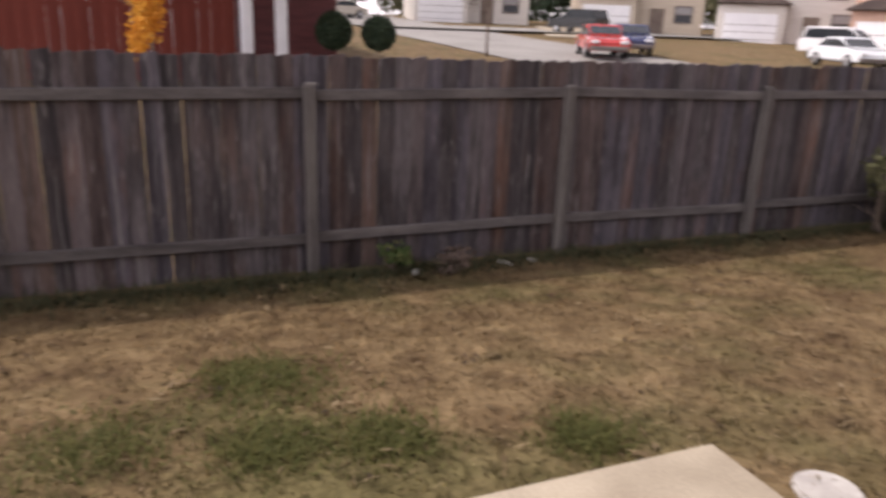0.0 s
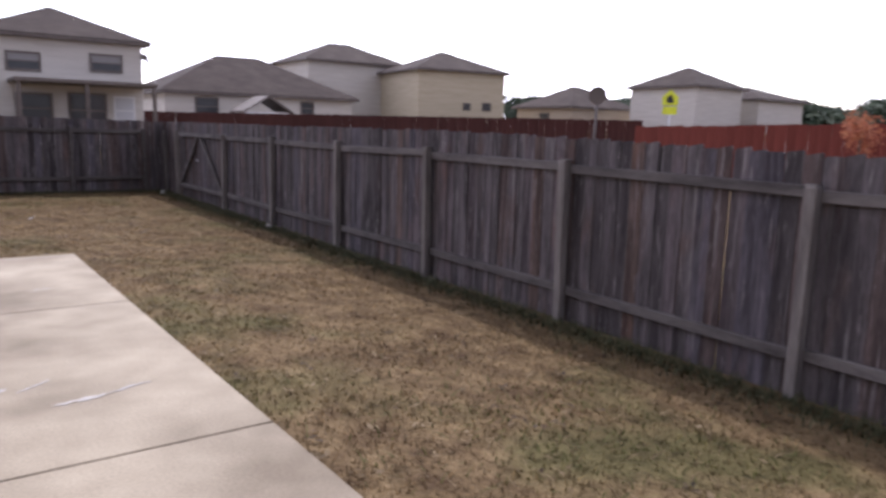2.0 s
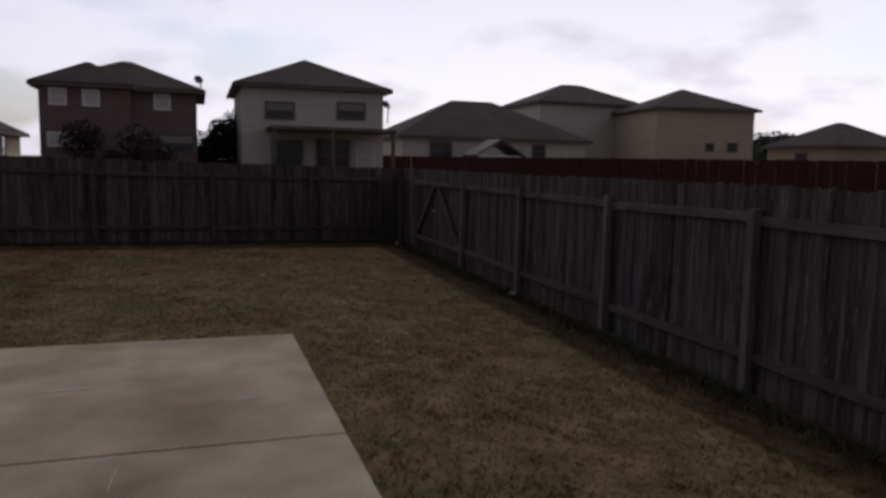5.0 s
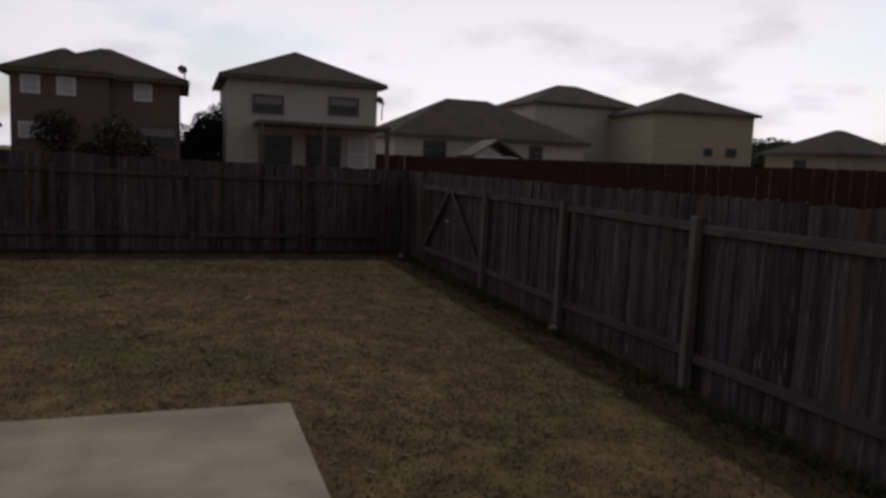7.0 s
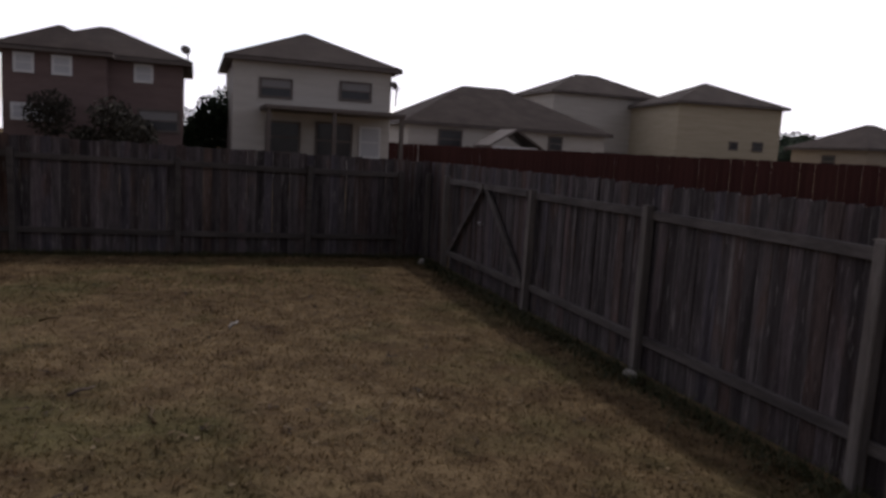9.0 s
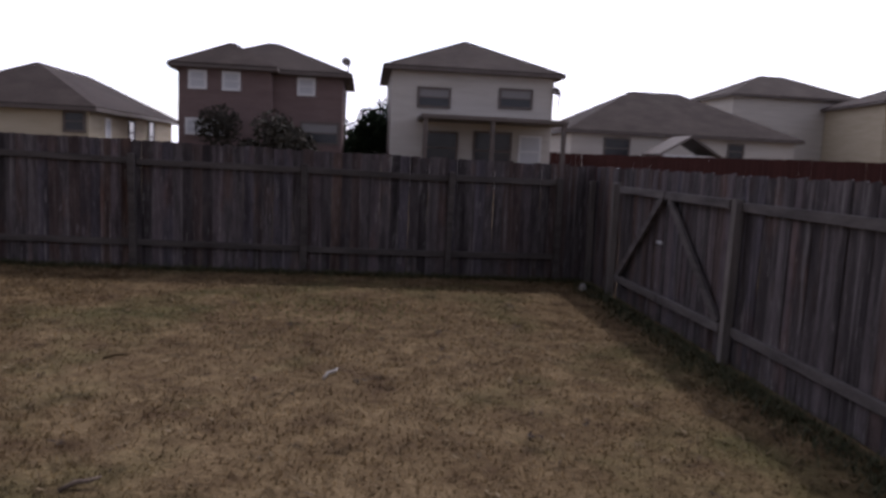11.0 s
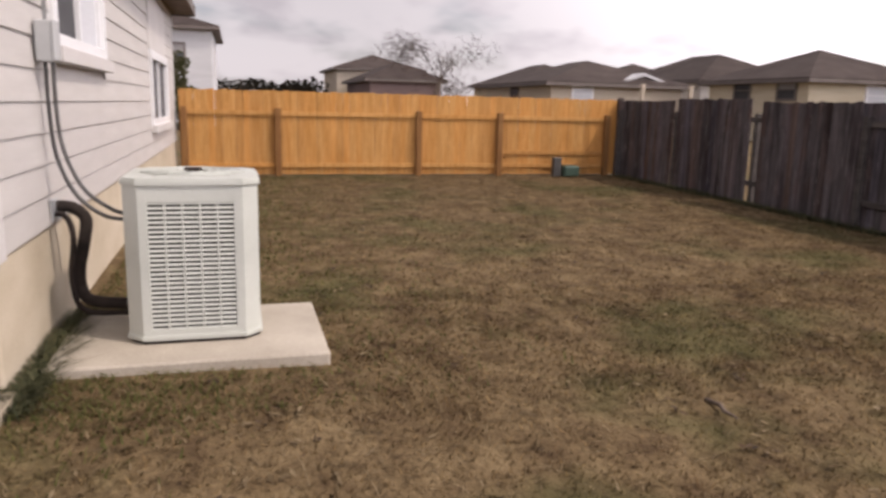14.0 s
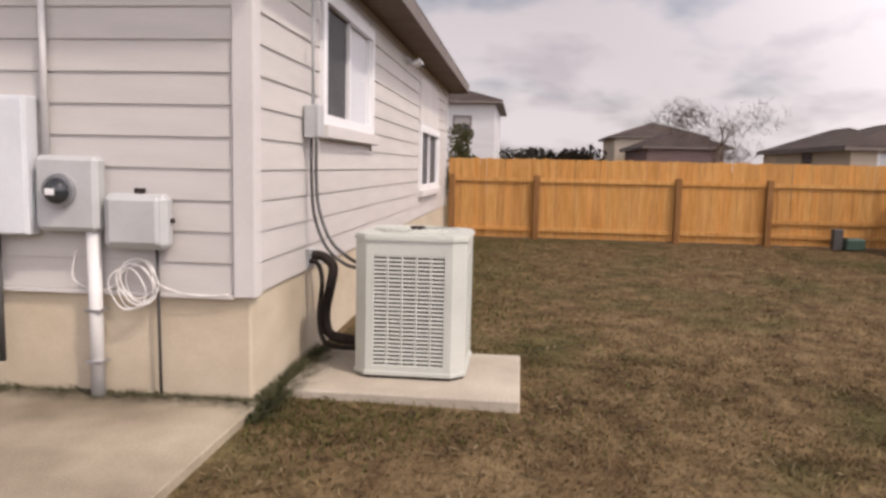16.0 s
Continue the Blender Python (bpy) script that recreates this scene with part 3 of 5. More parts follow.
def hip_roof(w, d, rise, thick=0.14):
    """A hip roof round the origin, its eave at z = 0; the ridge runs along the longer side."""
    bm = bmesh.new()
    hw, hd = w / 2, d / 2
    k = min(hw, hd)
    r = [(-(hw - k), -(hd - k)), (hw - k, hd - k)]
    lo = [bm.verts.new((x, y, 0)) for x, y in ((-hw, -hd), (hw, -hd), (hw, hd), (-hw, hd))]
    up = [bm.verts.new((v.co.x, v.co.y, thick)) for v in lo]
    bm.faces.new(list(reversed(lo)))
    for i in range(4):
        bm.faces.new((lo[i], lo[(i + 1) % 4], up[(i + 1) % 4], up[i]))
    if abs(hw - hd) < 0.05:
        t = bm.verts.new((0, 0, rise))
        for i in range(4):
            bm.faces.new((up[i], up[(i + 1) % 4], t))
    else:
        a, b = bm.verts.new((*r[0], rise)), bm.verts.new((*r[1], rise))
        if hw > hd:
            for q in ((up[0], up[1], b, a), (up[1], up[2], b), (up[2], up[3], a, b), (up[3], up[0], a)):
                bm.faces.new(q)
        else:
            for q in ((up[0], up[1], a), (up[1], up[2], b, a), (up[2], up[3], b), (up[3], up[0], a, b)):
                bm.faces.new(q)
    return bm


part("shingles", hip_roof(rx1 - rx0, ry1 - ry0, 2.6, 0.02), shingle, roof, "", (0, 0, 0.17))
part("soffit", box(rx0 - ccx + .02, rx1 - ccx - .02, ry0 - ccy + .02, ry1 - ccy - .02, 0.03, 0.05), soffit_paint, roof, "brown painted soffit")
for a in ((rx0 - ccx, rx1 - ccx, ry1 - ccy - .02, ry1 - ccy, "n"), (rx0 - ccx, rx1 - ccx, ry0 - ccy, ry0 - ccy + .02, "s"), (rx1 - ccx - .02, rx1 - ccx, ry0 - ccy + .02, ry1 - ccy - .02, "e"), (rx0 - ccx, rx0 - ccx + .02, ry0 - ccy + .02, ry1 - ccy - .02, "w")):
    part("fascia", box(*a[:4], 0.0, 0.17, .004), fascia_paint, roof)
# twin flood light under the eave
flood = empty("flood_light", (-6.6, HY1 + .06, 3.02), "small white twin flood light under the eave", "lamp")
part("mount", box(-.06, .06, -.05, 0.02, -.05, .05, .006), white_vinyl, flood)
for s in (-1, 1):
    bm = bmesh.new()
    bmesh.ops.create_cone(bm, cap_ends=True, segments=14, radius1=.05, radius2=.03, depth=.12)
    part("head", bm, white_vinyl, flood, "", (s * .09, .1, -.03), (115, 0, s * 25))


# ---- fences ----
def picket_mesh(w, h, k, material):
    """A worn fence board, face to -x; the variants differ in cup, foot and top."""
    rnd = random.Random(k)
    bm = bmesh.new()
    t, n = 0.016, 4
    l, r = [], []
    bow = rnd.uniform(-.008, .008)
    for i in range(n + 1):
        s = i / n
        ox, oy = bow * math.sin(s * math.pi), rnd.uniform(-.002, .002)
        zl = s * h + (rnd.uniform(-.006, .006) if i in (0, n) else 0)
        zr = s * h + (rnd.uniform(-.006, .006) if i in (0, n) else 0)
        l.append([bm.verts.new((ox + a, -w / 2 + oy, zl)) for a in (-t / 2, t / 2)])
        r.append([bm.verts.new((ox + a, w / 2 + oy, zr)) for a in (-t / 2, t / 2)])
    for i in range(n):
        bm.faces.new((l[i][0], r[i][0], r[i + 1][0], l[i + 1][0]))
        bm.faces.new((r[i][1], l[i][1], l[i + 1][1], r[i + 1][1]))
        bm.faces.new((l[i][1], l[i][0], l[i + 1][0], l[i + 1][1]))
        bm.faces.new((r[i][0], r[i][1], r[i + 1][1], r[i + 1][0]))
    bm.faces.new((l[0][0], l[0][1], r[0][1], r[0][0]))
    # dog-eared top
    c = min(.018, w * .15)
    tl, tr = [[bm.verts.new((v.co.x, v.co.y + s_ * c, v.co.z + .006)) for v in side] for side, s_ in ((l[n], 1), (r[n], -1))]
    bm.faces.new((l[n][0], r[n][0], tr[0], tl[0]))
    bm.faces.new((r[n][1], l[n][1], tl[1], tr[1]))
    bm.faces.new((l[n][1], l[n][0], tl[0], tl[1]))
    bm.faces.new((r[n][0], r[n][1], tr[1], tr[0]))
    bm.faces.new((tl[1], tl[0], tr[0], tr[1]))
    me = bpy.data.meshes.new("picket")
    bm.to_mesh(me)
    bm.free()
    me.materials.append(material)
    return me


# street-side fence, along y; the yard side shows posts and rails
AX = 6.565
A_Y0 = -13.4
A_POSTS = [-13.4, -10.9, -8.5, -6.03, -3.63, -1.20, 1.28, 3.67, 6.13, 8.54, 10.97, 13.48, 16.01]
A_TOP = lambda y: float(np.interp(y, (-6, 3, 8, 14, 20), (1.44, 1.46, 1.56, 1.57, 1.59)))
fence_a = empty("fence", (AX, 0, ground_z(AX, 3)), "weathered grey cedar privacy fence with posts and rails", "fence", "wooden fences")
F0 = fence_a.location.z


def a_boards(y0, y1, seed, skip=()):
    rnd = random.Random(seed)
    forms = [picket_mesh(0.14, 1.0, seed * 50 + k, old_wood) for k in range(7)]
    y = y0 + 0.07
    while y < y1 - 0.03:
        if not any(a <= y <= b for a, b in skip):
            zf = ground_z(AX, y) - rnd.uniform(.02, .05)
            zt = A_TOP(y) + rnd.uniform(-.009, .009)
            ob = part("picket", rnd.choice(forms), None, fence_a, "", (rnd.uniform(-.004, .004), y, zf - F0), (rnd.uniform(-.25, .25), rnd.uniform(-.2, .2), 0))
            ob.scale = (1, rnd.uniform(1.0, 1.04), zt - zf)
        y += 0.1425 + (0.009 if rnd.random() < .05 else 0)


a_boards(A_Y0, 19.185, 11)
a_boards(19.27, 20.40, 12)
rnd = random.Random(5)
for y in A_POSTS + [19.32, 20.33]:
    zg = ground_z(AX - .07, y)
    zt = A_TOP(y) - 0.21 + rnd.uniform(-.015, .015)
    p = part("post", box_mesh(.092, .092, 1.0, .008, old_post), None, fence_a, "", (-.075, y, zg - .15 - F0), (rnd.uniform(-.7, .7), rnd.uniform(-.5, .5), 0))
    p.scale = (1, 1, zt - zg + .15)
    c = part("post_cap", box(-.046, .046, -.046, .046, 0, .012, .004), old_post, fence_a, "", (-.075, y, zt - F0 - .001))
for y0, y1 in zip(A_POSTS, A_POSTS[1:]):
    for hz, dz in ((-0.28, 0.0), (None, 0.0)):
        if hz:
            za, zb = A_TOP(y0) + hz, A_TOP(y1) + hz
        else:
            za, zb = ground_z(AX, y0) + .33, ground_z(AX, y1) + .33
        za, zb = za + rnd.uniform(-.02, .02), zb + rnd.uniform(-.02, .02)
        bm = bmesh.new()
        add_box(bm, -.055, -.012, y0 + .03, y1 - .03, -.045, .045, .006)
        for v in bm.verts:
            s = (v.co.y - y0) / (y1 - y0)
            v.co.z += za + (zb - za) * s - F0 - 0.02 * math.sin(s * math.pi)
        part("rail", bm, old_rail, fence_a)
# gate near the far corner
gate = empty("gate", (AX - .055, 16.1, ground_z(AX, 17.5)), "weathered double fence gate with diagonal braces", "gate")
gz = gate.location.z
for y0, y1, flip in ((0.02, 1.52, 1), (1.56, 3.04, -1)):
    for zc in (1.50, 0.30):
        part("rail", box(-.04, 0.02, y0, y1, zc - .045, zc + .045, .005), old_rail, gate)
    a, b = (y0 + .08, .34), (y1 - .08, 1.46)
    if flip < 0:
        a, b = (y0 + .08, 1.46), (y1 - .08, .34)
    L, ang = math.dist(a, b), math.degrees(math.atan2(b[1] - a[1], b[0] - a[0]))
    part("brace", box(-.03, .018, 0, L, -.045, .045, .004), old_rail, gate, "", (-.001, a[0], a[1]), (ang, 0, 0))
part("latch", box(-.06, -.04, 1.46, 1.62, .93, .97, .004), steel, gate, "dull steel latch")

# rear fence, along x
BY = 20.44
B_POSTS = [6.0, 4.33, 2.20, -0.20, -2.57, -5.03, -7.49, -9.98, -12.1]
B_TURN = -5.03
B_TOP = lambda x: float(np.interp(x, (-12, -3, 3, 6), (1.72, 1.71, 1.63, 1.60)))
fence_b = empty("fence", (0, BY, -.14), "weathered grey cedar fence along the rear of the yard", "fence", "wooden fences")
rnd = random.Random(8)
forms = [picket_mesh(0.14, 1.0, 700 + k, old_wood) for k in range(7)]
x = 6.48
while x > -12.36:
    if abs(x + 7.40) > .03 and not (x < B_TURN and any(abs(x - q) < .06 for q in B_POSTS[5:-1])):
        step = .05 * sum(x < q for q in B_POSTS if q < B_TURN) % .08 if x < B_TURN else 0
        zf, zt = ground_z(x, BY) - rnd.uniform(.02, .05), B_TOP(x) + step + rnd.uniform(-.009, .009)
        ob = part("picket", rnd.choice(forms), None, fence_b, "", (x, rnd.uniform(-.004, .004), zf + .14), (rnd.uniform(-.25, .25), rnd.uniform(-.2, .2), 90))
        ob.scale = (1, rnd.uniform(1.0, 1.04), zt - zf)
    x -= 0.1415
for x in B_POSTS:
    zg, zt = ground_z(x, BY), B_TOP(x) - .2
    side = .07 if -12 < x < B_TURN - .1 else -.075
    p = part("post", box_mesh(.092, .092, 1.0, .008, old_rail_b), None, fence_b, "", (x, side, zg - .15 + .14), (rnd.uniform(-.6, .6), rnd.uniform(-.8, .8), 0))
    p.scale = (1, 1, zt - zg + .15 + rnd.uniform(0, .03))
for x1, x0 in zip(B_POSTS, B_POSTS[1:]):
    for k in (0, 1):
        za, zb = (B_TOP(x0) - .28, B_TOP(x1) - .28) if k else (ground_z(x0, BY) + .36, ground_z(x1, BY) + .36)
        bm = bmesh.new()
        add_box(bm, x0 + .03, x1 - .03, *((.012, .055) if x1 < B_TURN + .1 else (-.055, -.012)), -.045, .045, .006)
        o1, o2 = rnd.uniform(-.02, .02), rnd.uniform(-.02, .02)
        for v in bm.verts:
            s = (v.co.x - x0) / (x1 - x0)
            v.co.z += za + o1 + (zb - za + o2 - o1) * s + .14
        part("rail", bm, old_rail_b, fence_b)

# fresh cedar fence closing the side yard
NX = -12.33
N_POSTS = [10.72, 12.57, 15.58, 17.46, 20.12]
N_TOP = 1.74
fence_n = empty("fence", (NX, 0, 0.0), "new orange cedar fence closing the side yard", "fence", "wooden fences")
forms = [picket_mesh(0.135, 1.0, 900 + k, new_wood) for k in range(6)]
y = 10.70
while y < 20.36:
    ob = part("picket", rnd.choice(forms), None, fence_n, "", (rnd.uniform(-.002, .002), y, .03), (rnd.uniform(-.2, .2), 0, 0))
    ob.scale = (1, rnd.uniform(.97, 1.01), N_TOP - .03 + rnd.uniform(-.012, .012))
    y += 0.1375
for y in N_POSTS:
    p = part("post", box_mesh(.10, .13, 1.0, .008, new_post), None, fence_n, "", (.08, y, -.1))
    p.scale = (1, 1, 1.50)
for i, (y0, y1) in enumerate(zip(N_POSTS, N_POSTS[1:])):
    for zc in ((1.29, .22, .52) if i == 3 else (1.29, .22)):
        part("rail", box(.012, .055, y0 + .05, y1 - .05, zc - .045, zc + .045, .005), new_wood, fence_n)

# small utility stub and green lid against the new fence
pedestal = empty("utility_pedestal", (-11.95, 18.75, ground_z(-11.95, 18.75)), "grey utility pedestal with a dark green base", "pedestal")
part("cover", box(-.08, .08, -.10, .10, .0, .44, .02), grey_conduit, pedestal)
part("base", box(-.16, .16, .13, .52, .0, .26, .04), green_plastic, pedestal, "dark green plastic box")

# ---- condenser unit on its pad ----
padz = 0.0
pad = part("equipment_pad", box(-2.08, -.86, 10.63, 12.27, -.16, padz, .012), pad_concrete, None, "pale concrete pad under the condenser")
tagged(pad, "", "pad")
AC = empty("air_conditioner", (-1.63, 11.455, padz), "white louvred air conditioner condenser on a concrete pad", "air conditioner")
HW, CH, HT = 0.41, 0.098, 1.052
out8 = [(-HW, -HW + CH), (-HW + CH, -HW), (HW - CH, -HW), (HW, -HW + CH), (HW, HW - CH), (HW - CH, HW), (-HW + CH, HW), (-HW, HW - CH)]


def oct_prism(scale, z0, z1, bev=0.0):
    bm = bmesh.new()
    a = [bm.verts.new((x * scale, y * scale, z0)) for x, y in out8]
    b = [bm.verts.new((x * scale, y * scale, z1)) for x, y in out8]
    bm.faces.new(list(reversed(a)))
    bm.faces.new(b)
    for i in range(8):
        bm.faces.new((a[i], a[(i + 1) % 8], b[(i + 1) % 8], b[i]))
    if bev:
        bmesh.ops.bevel(bm, geom=[e for e in bm.edges if abs(e.verts[0].co.z - e.verts[1].co.z) < .001], offset=bev, segments=2, affect="EDGES")
    return bm


# black band added for the shade in the gap below the base pan
part("foot", oct_prism(0.97, 0.0, 0.022), black_foam, AC, "black band standing in for the shaded gap under the unit")
part("base_pan", oct_prism(1.02, 0.022, 0.058, .008), ac_paint, AC)
part("coil", oct_prism(0.93, 0.05, HT - .05), ac_dark, AC, "dark finned coil behind the louvres")
part("top_cover", oct_prism(1.02, HT - .055, HT, .014), ac_paint, AC)
for i in range(4):
    a = i * 90
    post = bmesh.new()
    o = [(HW - .004, -HW + CH), (HW - CH, -HW + .004), (HW - CH - .05, -HW + .004), (HW - CH - .05, -HW + .03), (HW - CH - .01, -HW + .03), (HW - .03, -HW + CH + .01), (HW - .03, -HW + CH + .05), (HW - .004, -HW + CH + .05)]
    lo, hi = [post.verts.new((x, y, .05)) for x, y in o], [post.verts.new((x, y, HT - .055)) for x, y in o]
    post.faces.new(lo)
    post.faces.new(list(reversed(hi)))
    for k in range(8):
        post.faces.new((lo[k], lo[(k + 1) % 8], hi[(k + 1) % 8], hi[k]))
    bmesh.ops.recalc_face_normals(post, faces=post.faces)
    part("corner_post", post, ac_paint, AC, "", (0, 0, 0), (0, 0, a))
louver = bmesh.new()
o = [(0.004, 0.0), (0.015, -0.002), (0.0165, 0.0), (0.008, 0.0120), (0.004, 0.0120)]
la, lb = [louver.verts.new((x, 0, z)) for x, z in o], [louver.verts.new((x, .097, z)) for x, z in o]
louver.faces.new(la)
louver.faces.new(list(reversed(lb)))
for k in range(5):
    louver.faces.new((la[k], la[(k + 1) % 5], lb[(k + 1) % 5], lb[k]))
bmesh.ops.recalc_face_normals(louver, faces=louver.faces)
louver_me = bpy.data.meshes.new("louver")
louver.to_mesh(louver_me)
louver.free()
louver_me.materials.append(ac_paint)
for a in (0, 90, 180, 270):
    panel = bmesh.new()
    inner = HW - CH - .05
    cols = 5
    cw = 2 * inner / cols
    for k in range(cols + 1):
        add_box(panel, HW - .022, HW - .006, -inner + k * cw - .007, -inner + k * cw + .007, .094, HT - .146)
    add_box(panel, HW - .022, HW - .006, -inner - .01, inner + .01, HT - .146, HT - .055)
    add_box(panel, HW - .022, HW - .006, -inner - .01, inner + .01, .05, .094)
    pn = part("louver_panel", panel, ac_paint, AC, "", (0, 0, 0), (0, 0, a))
    if a in (0, 90):
        for k in range(cols):
            for j in range(28):
                part("louver", louver_me, None, pn, "", (HW - .024, -inner + k * cw + .006, HT - .158 - j * .0298))
for r in (.10, .17, .24, .31):
    part("guard_ring", tube([(r * math.cos(k * math.tau / 36), r * math.sin(k * math.tau / 36), HT + .012) for k in range(36)], .004, 6, True), ac_paint, AC)
for k in range(8):
    c, s = math.cos(k * math.tau / 8), math.sin(k * math.tau / 8)
    part("guard_spoke", tube([(.05 * c, .05 * s, HT + .016), (.33 * c, .33 * s, HT + .004)], .004, 6), ac_paint, AC)
bm = bmesh.new()
bmesh.ops.create_cone(bm, cap_ends=True, segments=20, radius1=.062, radius2=.055, depth=.022)
part("fan_cap", bm, black_foam, AC, "black motor cap", (0, 0, HT + .022))

# disconnect box, conduits and insulated line
disc = empty("disconnect_box", (-1.72, HY1 + .012, 1.74), "grey electrical disconnect box on the siding", "electrical box")
part("case", box(-.085, .085, 0, .10, 0, .25, .008), box_grey, disc)
part("cover", box(-.092, .092, .10, .112, .01, .255, .004), box_grey, disc)
part("conduit_up", tube([(0, .05, .25), (0, .05, 1.4)], .013), box_grey, disc, "thin conduit running up the wall")
for dx, dy, low in ((-.03, .03, 0.0), (.03, .085, .05)):
    part("conduit", tube(bend([(dx, dy, 0), (dx, dy, -.30), (dx + .02, dy + .03, -.60 + low), (dx + .07, dy + .14, -.84 + low), (dx + .10, dy + .30, -.97 + low), (dx + .10, .47, -1.0 + low)]), .0135), grey_conduit, disc, "flexible grey conduit")
lines = empty("refrigerant_line", (-1.86, HY1, .60), "black foam-wrapped refrigerant line from wall to condenser", "pipe")
part("suction_pipe", tube(bend([(0, -.02, .20), (0, .10, .20), (.0, .19, .12), (.0, .17, -.05), (-.02, .13, -.22), (-.02, .13, -.36), (.05, .20, -.44), (.10, .42, -.46), (.10, .50, -.46)], 6), .040, 12), black_foam, lines)
part("liquid_pipe", tube(bend([(.07, -.02, .16), (.07, .08, .15), (.07, .12, .0), (.05, .09, -.3), (.08, .16, -.50), (.12, .42, -.52), (.12, .5, -.52)], 6), .02, 8), black_foam, lines)
part("wall_flange", box(-.07, .12, -.0, .02, .11, .26, .006), box_grey, lines)

# ---- meters on the east wall ----
MX = HX1 + .01
panel = empty("breaker_panel", (MX, 8.80, 1.05), "pale grey outdoor breaker panel on the siding", "electrical box")
part("case", box(0, .13, -.33, .33, 0, .88, .008), box_light, panel)
part("door", box(.13, .145, -.32, .32, .01, .86, .005), box_light, panel)
part("hasp", box(.145, .165, .10, .14, .82, .89, .004), steel, panel)
part("riser", tube([(.05, .05, 0), (.05, .05, -.85)], .022, 12), grey_conduit, panel, "dark grey conduit to the ground")
meter = empty("electric_meter", (MX, 9.38, 1.08), "grey electric meter box with a round glass meter", "meter")
part("case", box(0, .13, -.21, .21, 0, .48, .03), box_grey, meter)
bm = bmesh.new()
bmesh.ops.create_cone(bm, cap_ends=True, segments=28, radius1=.112, radius2=.105, depth=.04)
part("collar", bm, steel, meter, "bright meter ring", (.145, -.03, .26), (0, 90, 0))
bm = bmesh.new()
bmesh.ops.create_uvsphere(bm, u_segments=24, v_segments=12, radius=.083)
bmesh.ops.scale(bm, vec=(1, 1, .8), verts=bm.verts)
for f in bm.faces:
    f.smooth = True
dome = part("dome", bm, car_glass, meter, "dark glass dome", (.165, -.03, .26), (0, 90, 0))
part("dial", box(.226, .235, -.065, -.005, .235, .275, .003), white_vinyl, meter, "small white dial plate")
part("service_pipe", tube([(.055, .14, 0), (.055, .14, -1.09)], .044, 16), pvc, meter, "white plastic service pipe")
part("strap", box(-.005, .105, .085, .195, -.52, -.50, .003), steel, meter)
part("strap", box(-.005, .105, .085, .195, -.86, -.84, .003), steel, meter)
part("riser", tube([(.03, -.18, .48), (.03, -.18, 2.08)], .022, 12), pvc, meter, "thin white conduit up the wall")
tele = empty("telephone_box", (MX, 9.83, .98), "rounded grey telephone interface box", "utility box")
bm = box(0, .13, -.21, .21, 0, .35, .035)
part("case", bm, box_grey, tele)
part("lid", box(.10, .15, -.17, .17, .03, .33, .02), box_grey, tele)
part("lug", box(.02, .06, -.03, .03, .35, .385, .004), black_foam, tele)
part("lug", box(.03, .07, .21, .228, .17, .20, .004), black_foam, tele)
part("drop_wire", tube([(.03, .10, 0), (.025, .10, -.3), (.025, .105, -.95)], .011, 8), grey_conduit, tele, "thin grey drop wire")
coil = empty("cable_coil", (MX + .05, 9.78, .75), "loose coil of white cable hanging on the wall", "cable")
rnd = random.Random(2)
for k in range(6):
    oy, oz, ra, rb = rnd.uniform(-.04, .04), rnd.uniform(-.03, .03), rnd.uniform(.10, .15), rnd.uniform(.12, .16)
    tl = rnd.uniform(-.5, .5)
    part("loop", tube([(.01 * k - .02 + .015 * math.sin(3 * q), oy + ra * math.cos(q) + tl * .06 * math.sin(q), oz + rb * math.sin(q)) for q in [i * math.tau / 28 for i in range(28)]], .0055, 6, True), cable_white, coil)
part("tail", tube(bend([(0, .10, .05), (.0, .22, -.02), (-.01, .4, -.06), (-.02, .62, -.05)]), .005, 6), cable_white, coil)
part("tail", tube(bend([(0, -.1, .0), (.0, -.25, -.05), (-.01, -.42, .02), (-.02, -.40, .2)]), .004, 6), cable_white, coil)


# ---- neighbouring houses ----
def far_window(house, face, u, z, w, h, hw, hd, style):
    """A window on one face of a house: frame, sill and panes standing proud of the wall."""
    fr = bmesh.new()
    for a in ((-w / 2 - .08, -w / 2 + .04, -.08, h + .08), (w / 2 - .04, w / 2 + .08, -.08, h + .08), (-w / 2 + .04, w / 2 - .04, h - .04, h + .08), (-w / 2 + .04, w / 2 - .04, -.08, .04), (-w / 2 + .04, w / 2 - .04, h * .48, h * .54)):
        add_box(fr, a[0], a[1], -.06, .02, a[2], a[3])
    rz, at = {"S": (0, (u, -hd, z)), "E": (90, (hw, u, z)), "W": (-90, (-hw, u, z)), "N": (180, (u, hd, z))}[face]
    win = part("window", fr, white_vinyl if style == "white" else fascia_paint, house, "", at, (0, 0, rz))
    top = blind if style == "white" else blind_grey if style == "half" else pane_glass
    low = blind if style == "white" else pane_glass
    part("pane", box(-w / 2 + .04, w / 2 - .04, -.03, .03, h * .54, h - .04), top, win)
    part("pane", box(-w / 2 + .04, w / 2 - .04, -.03, .03, .04, h * .48), low, win)


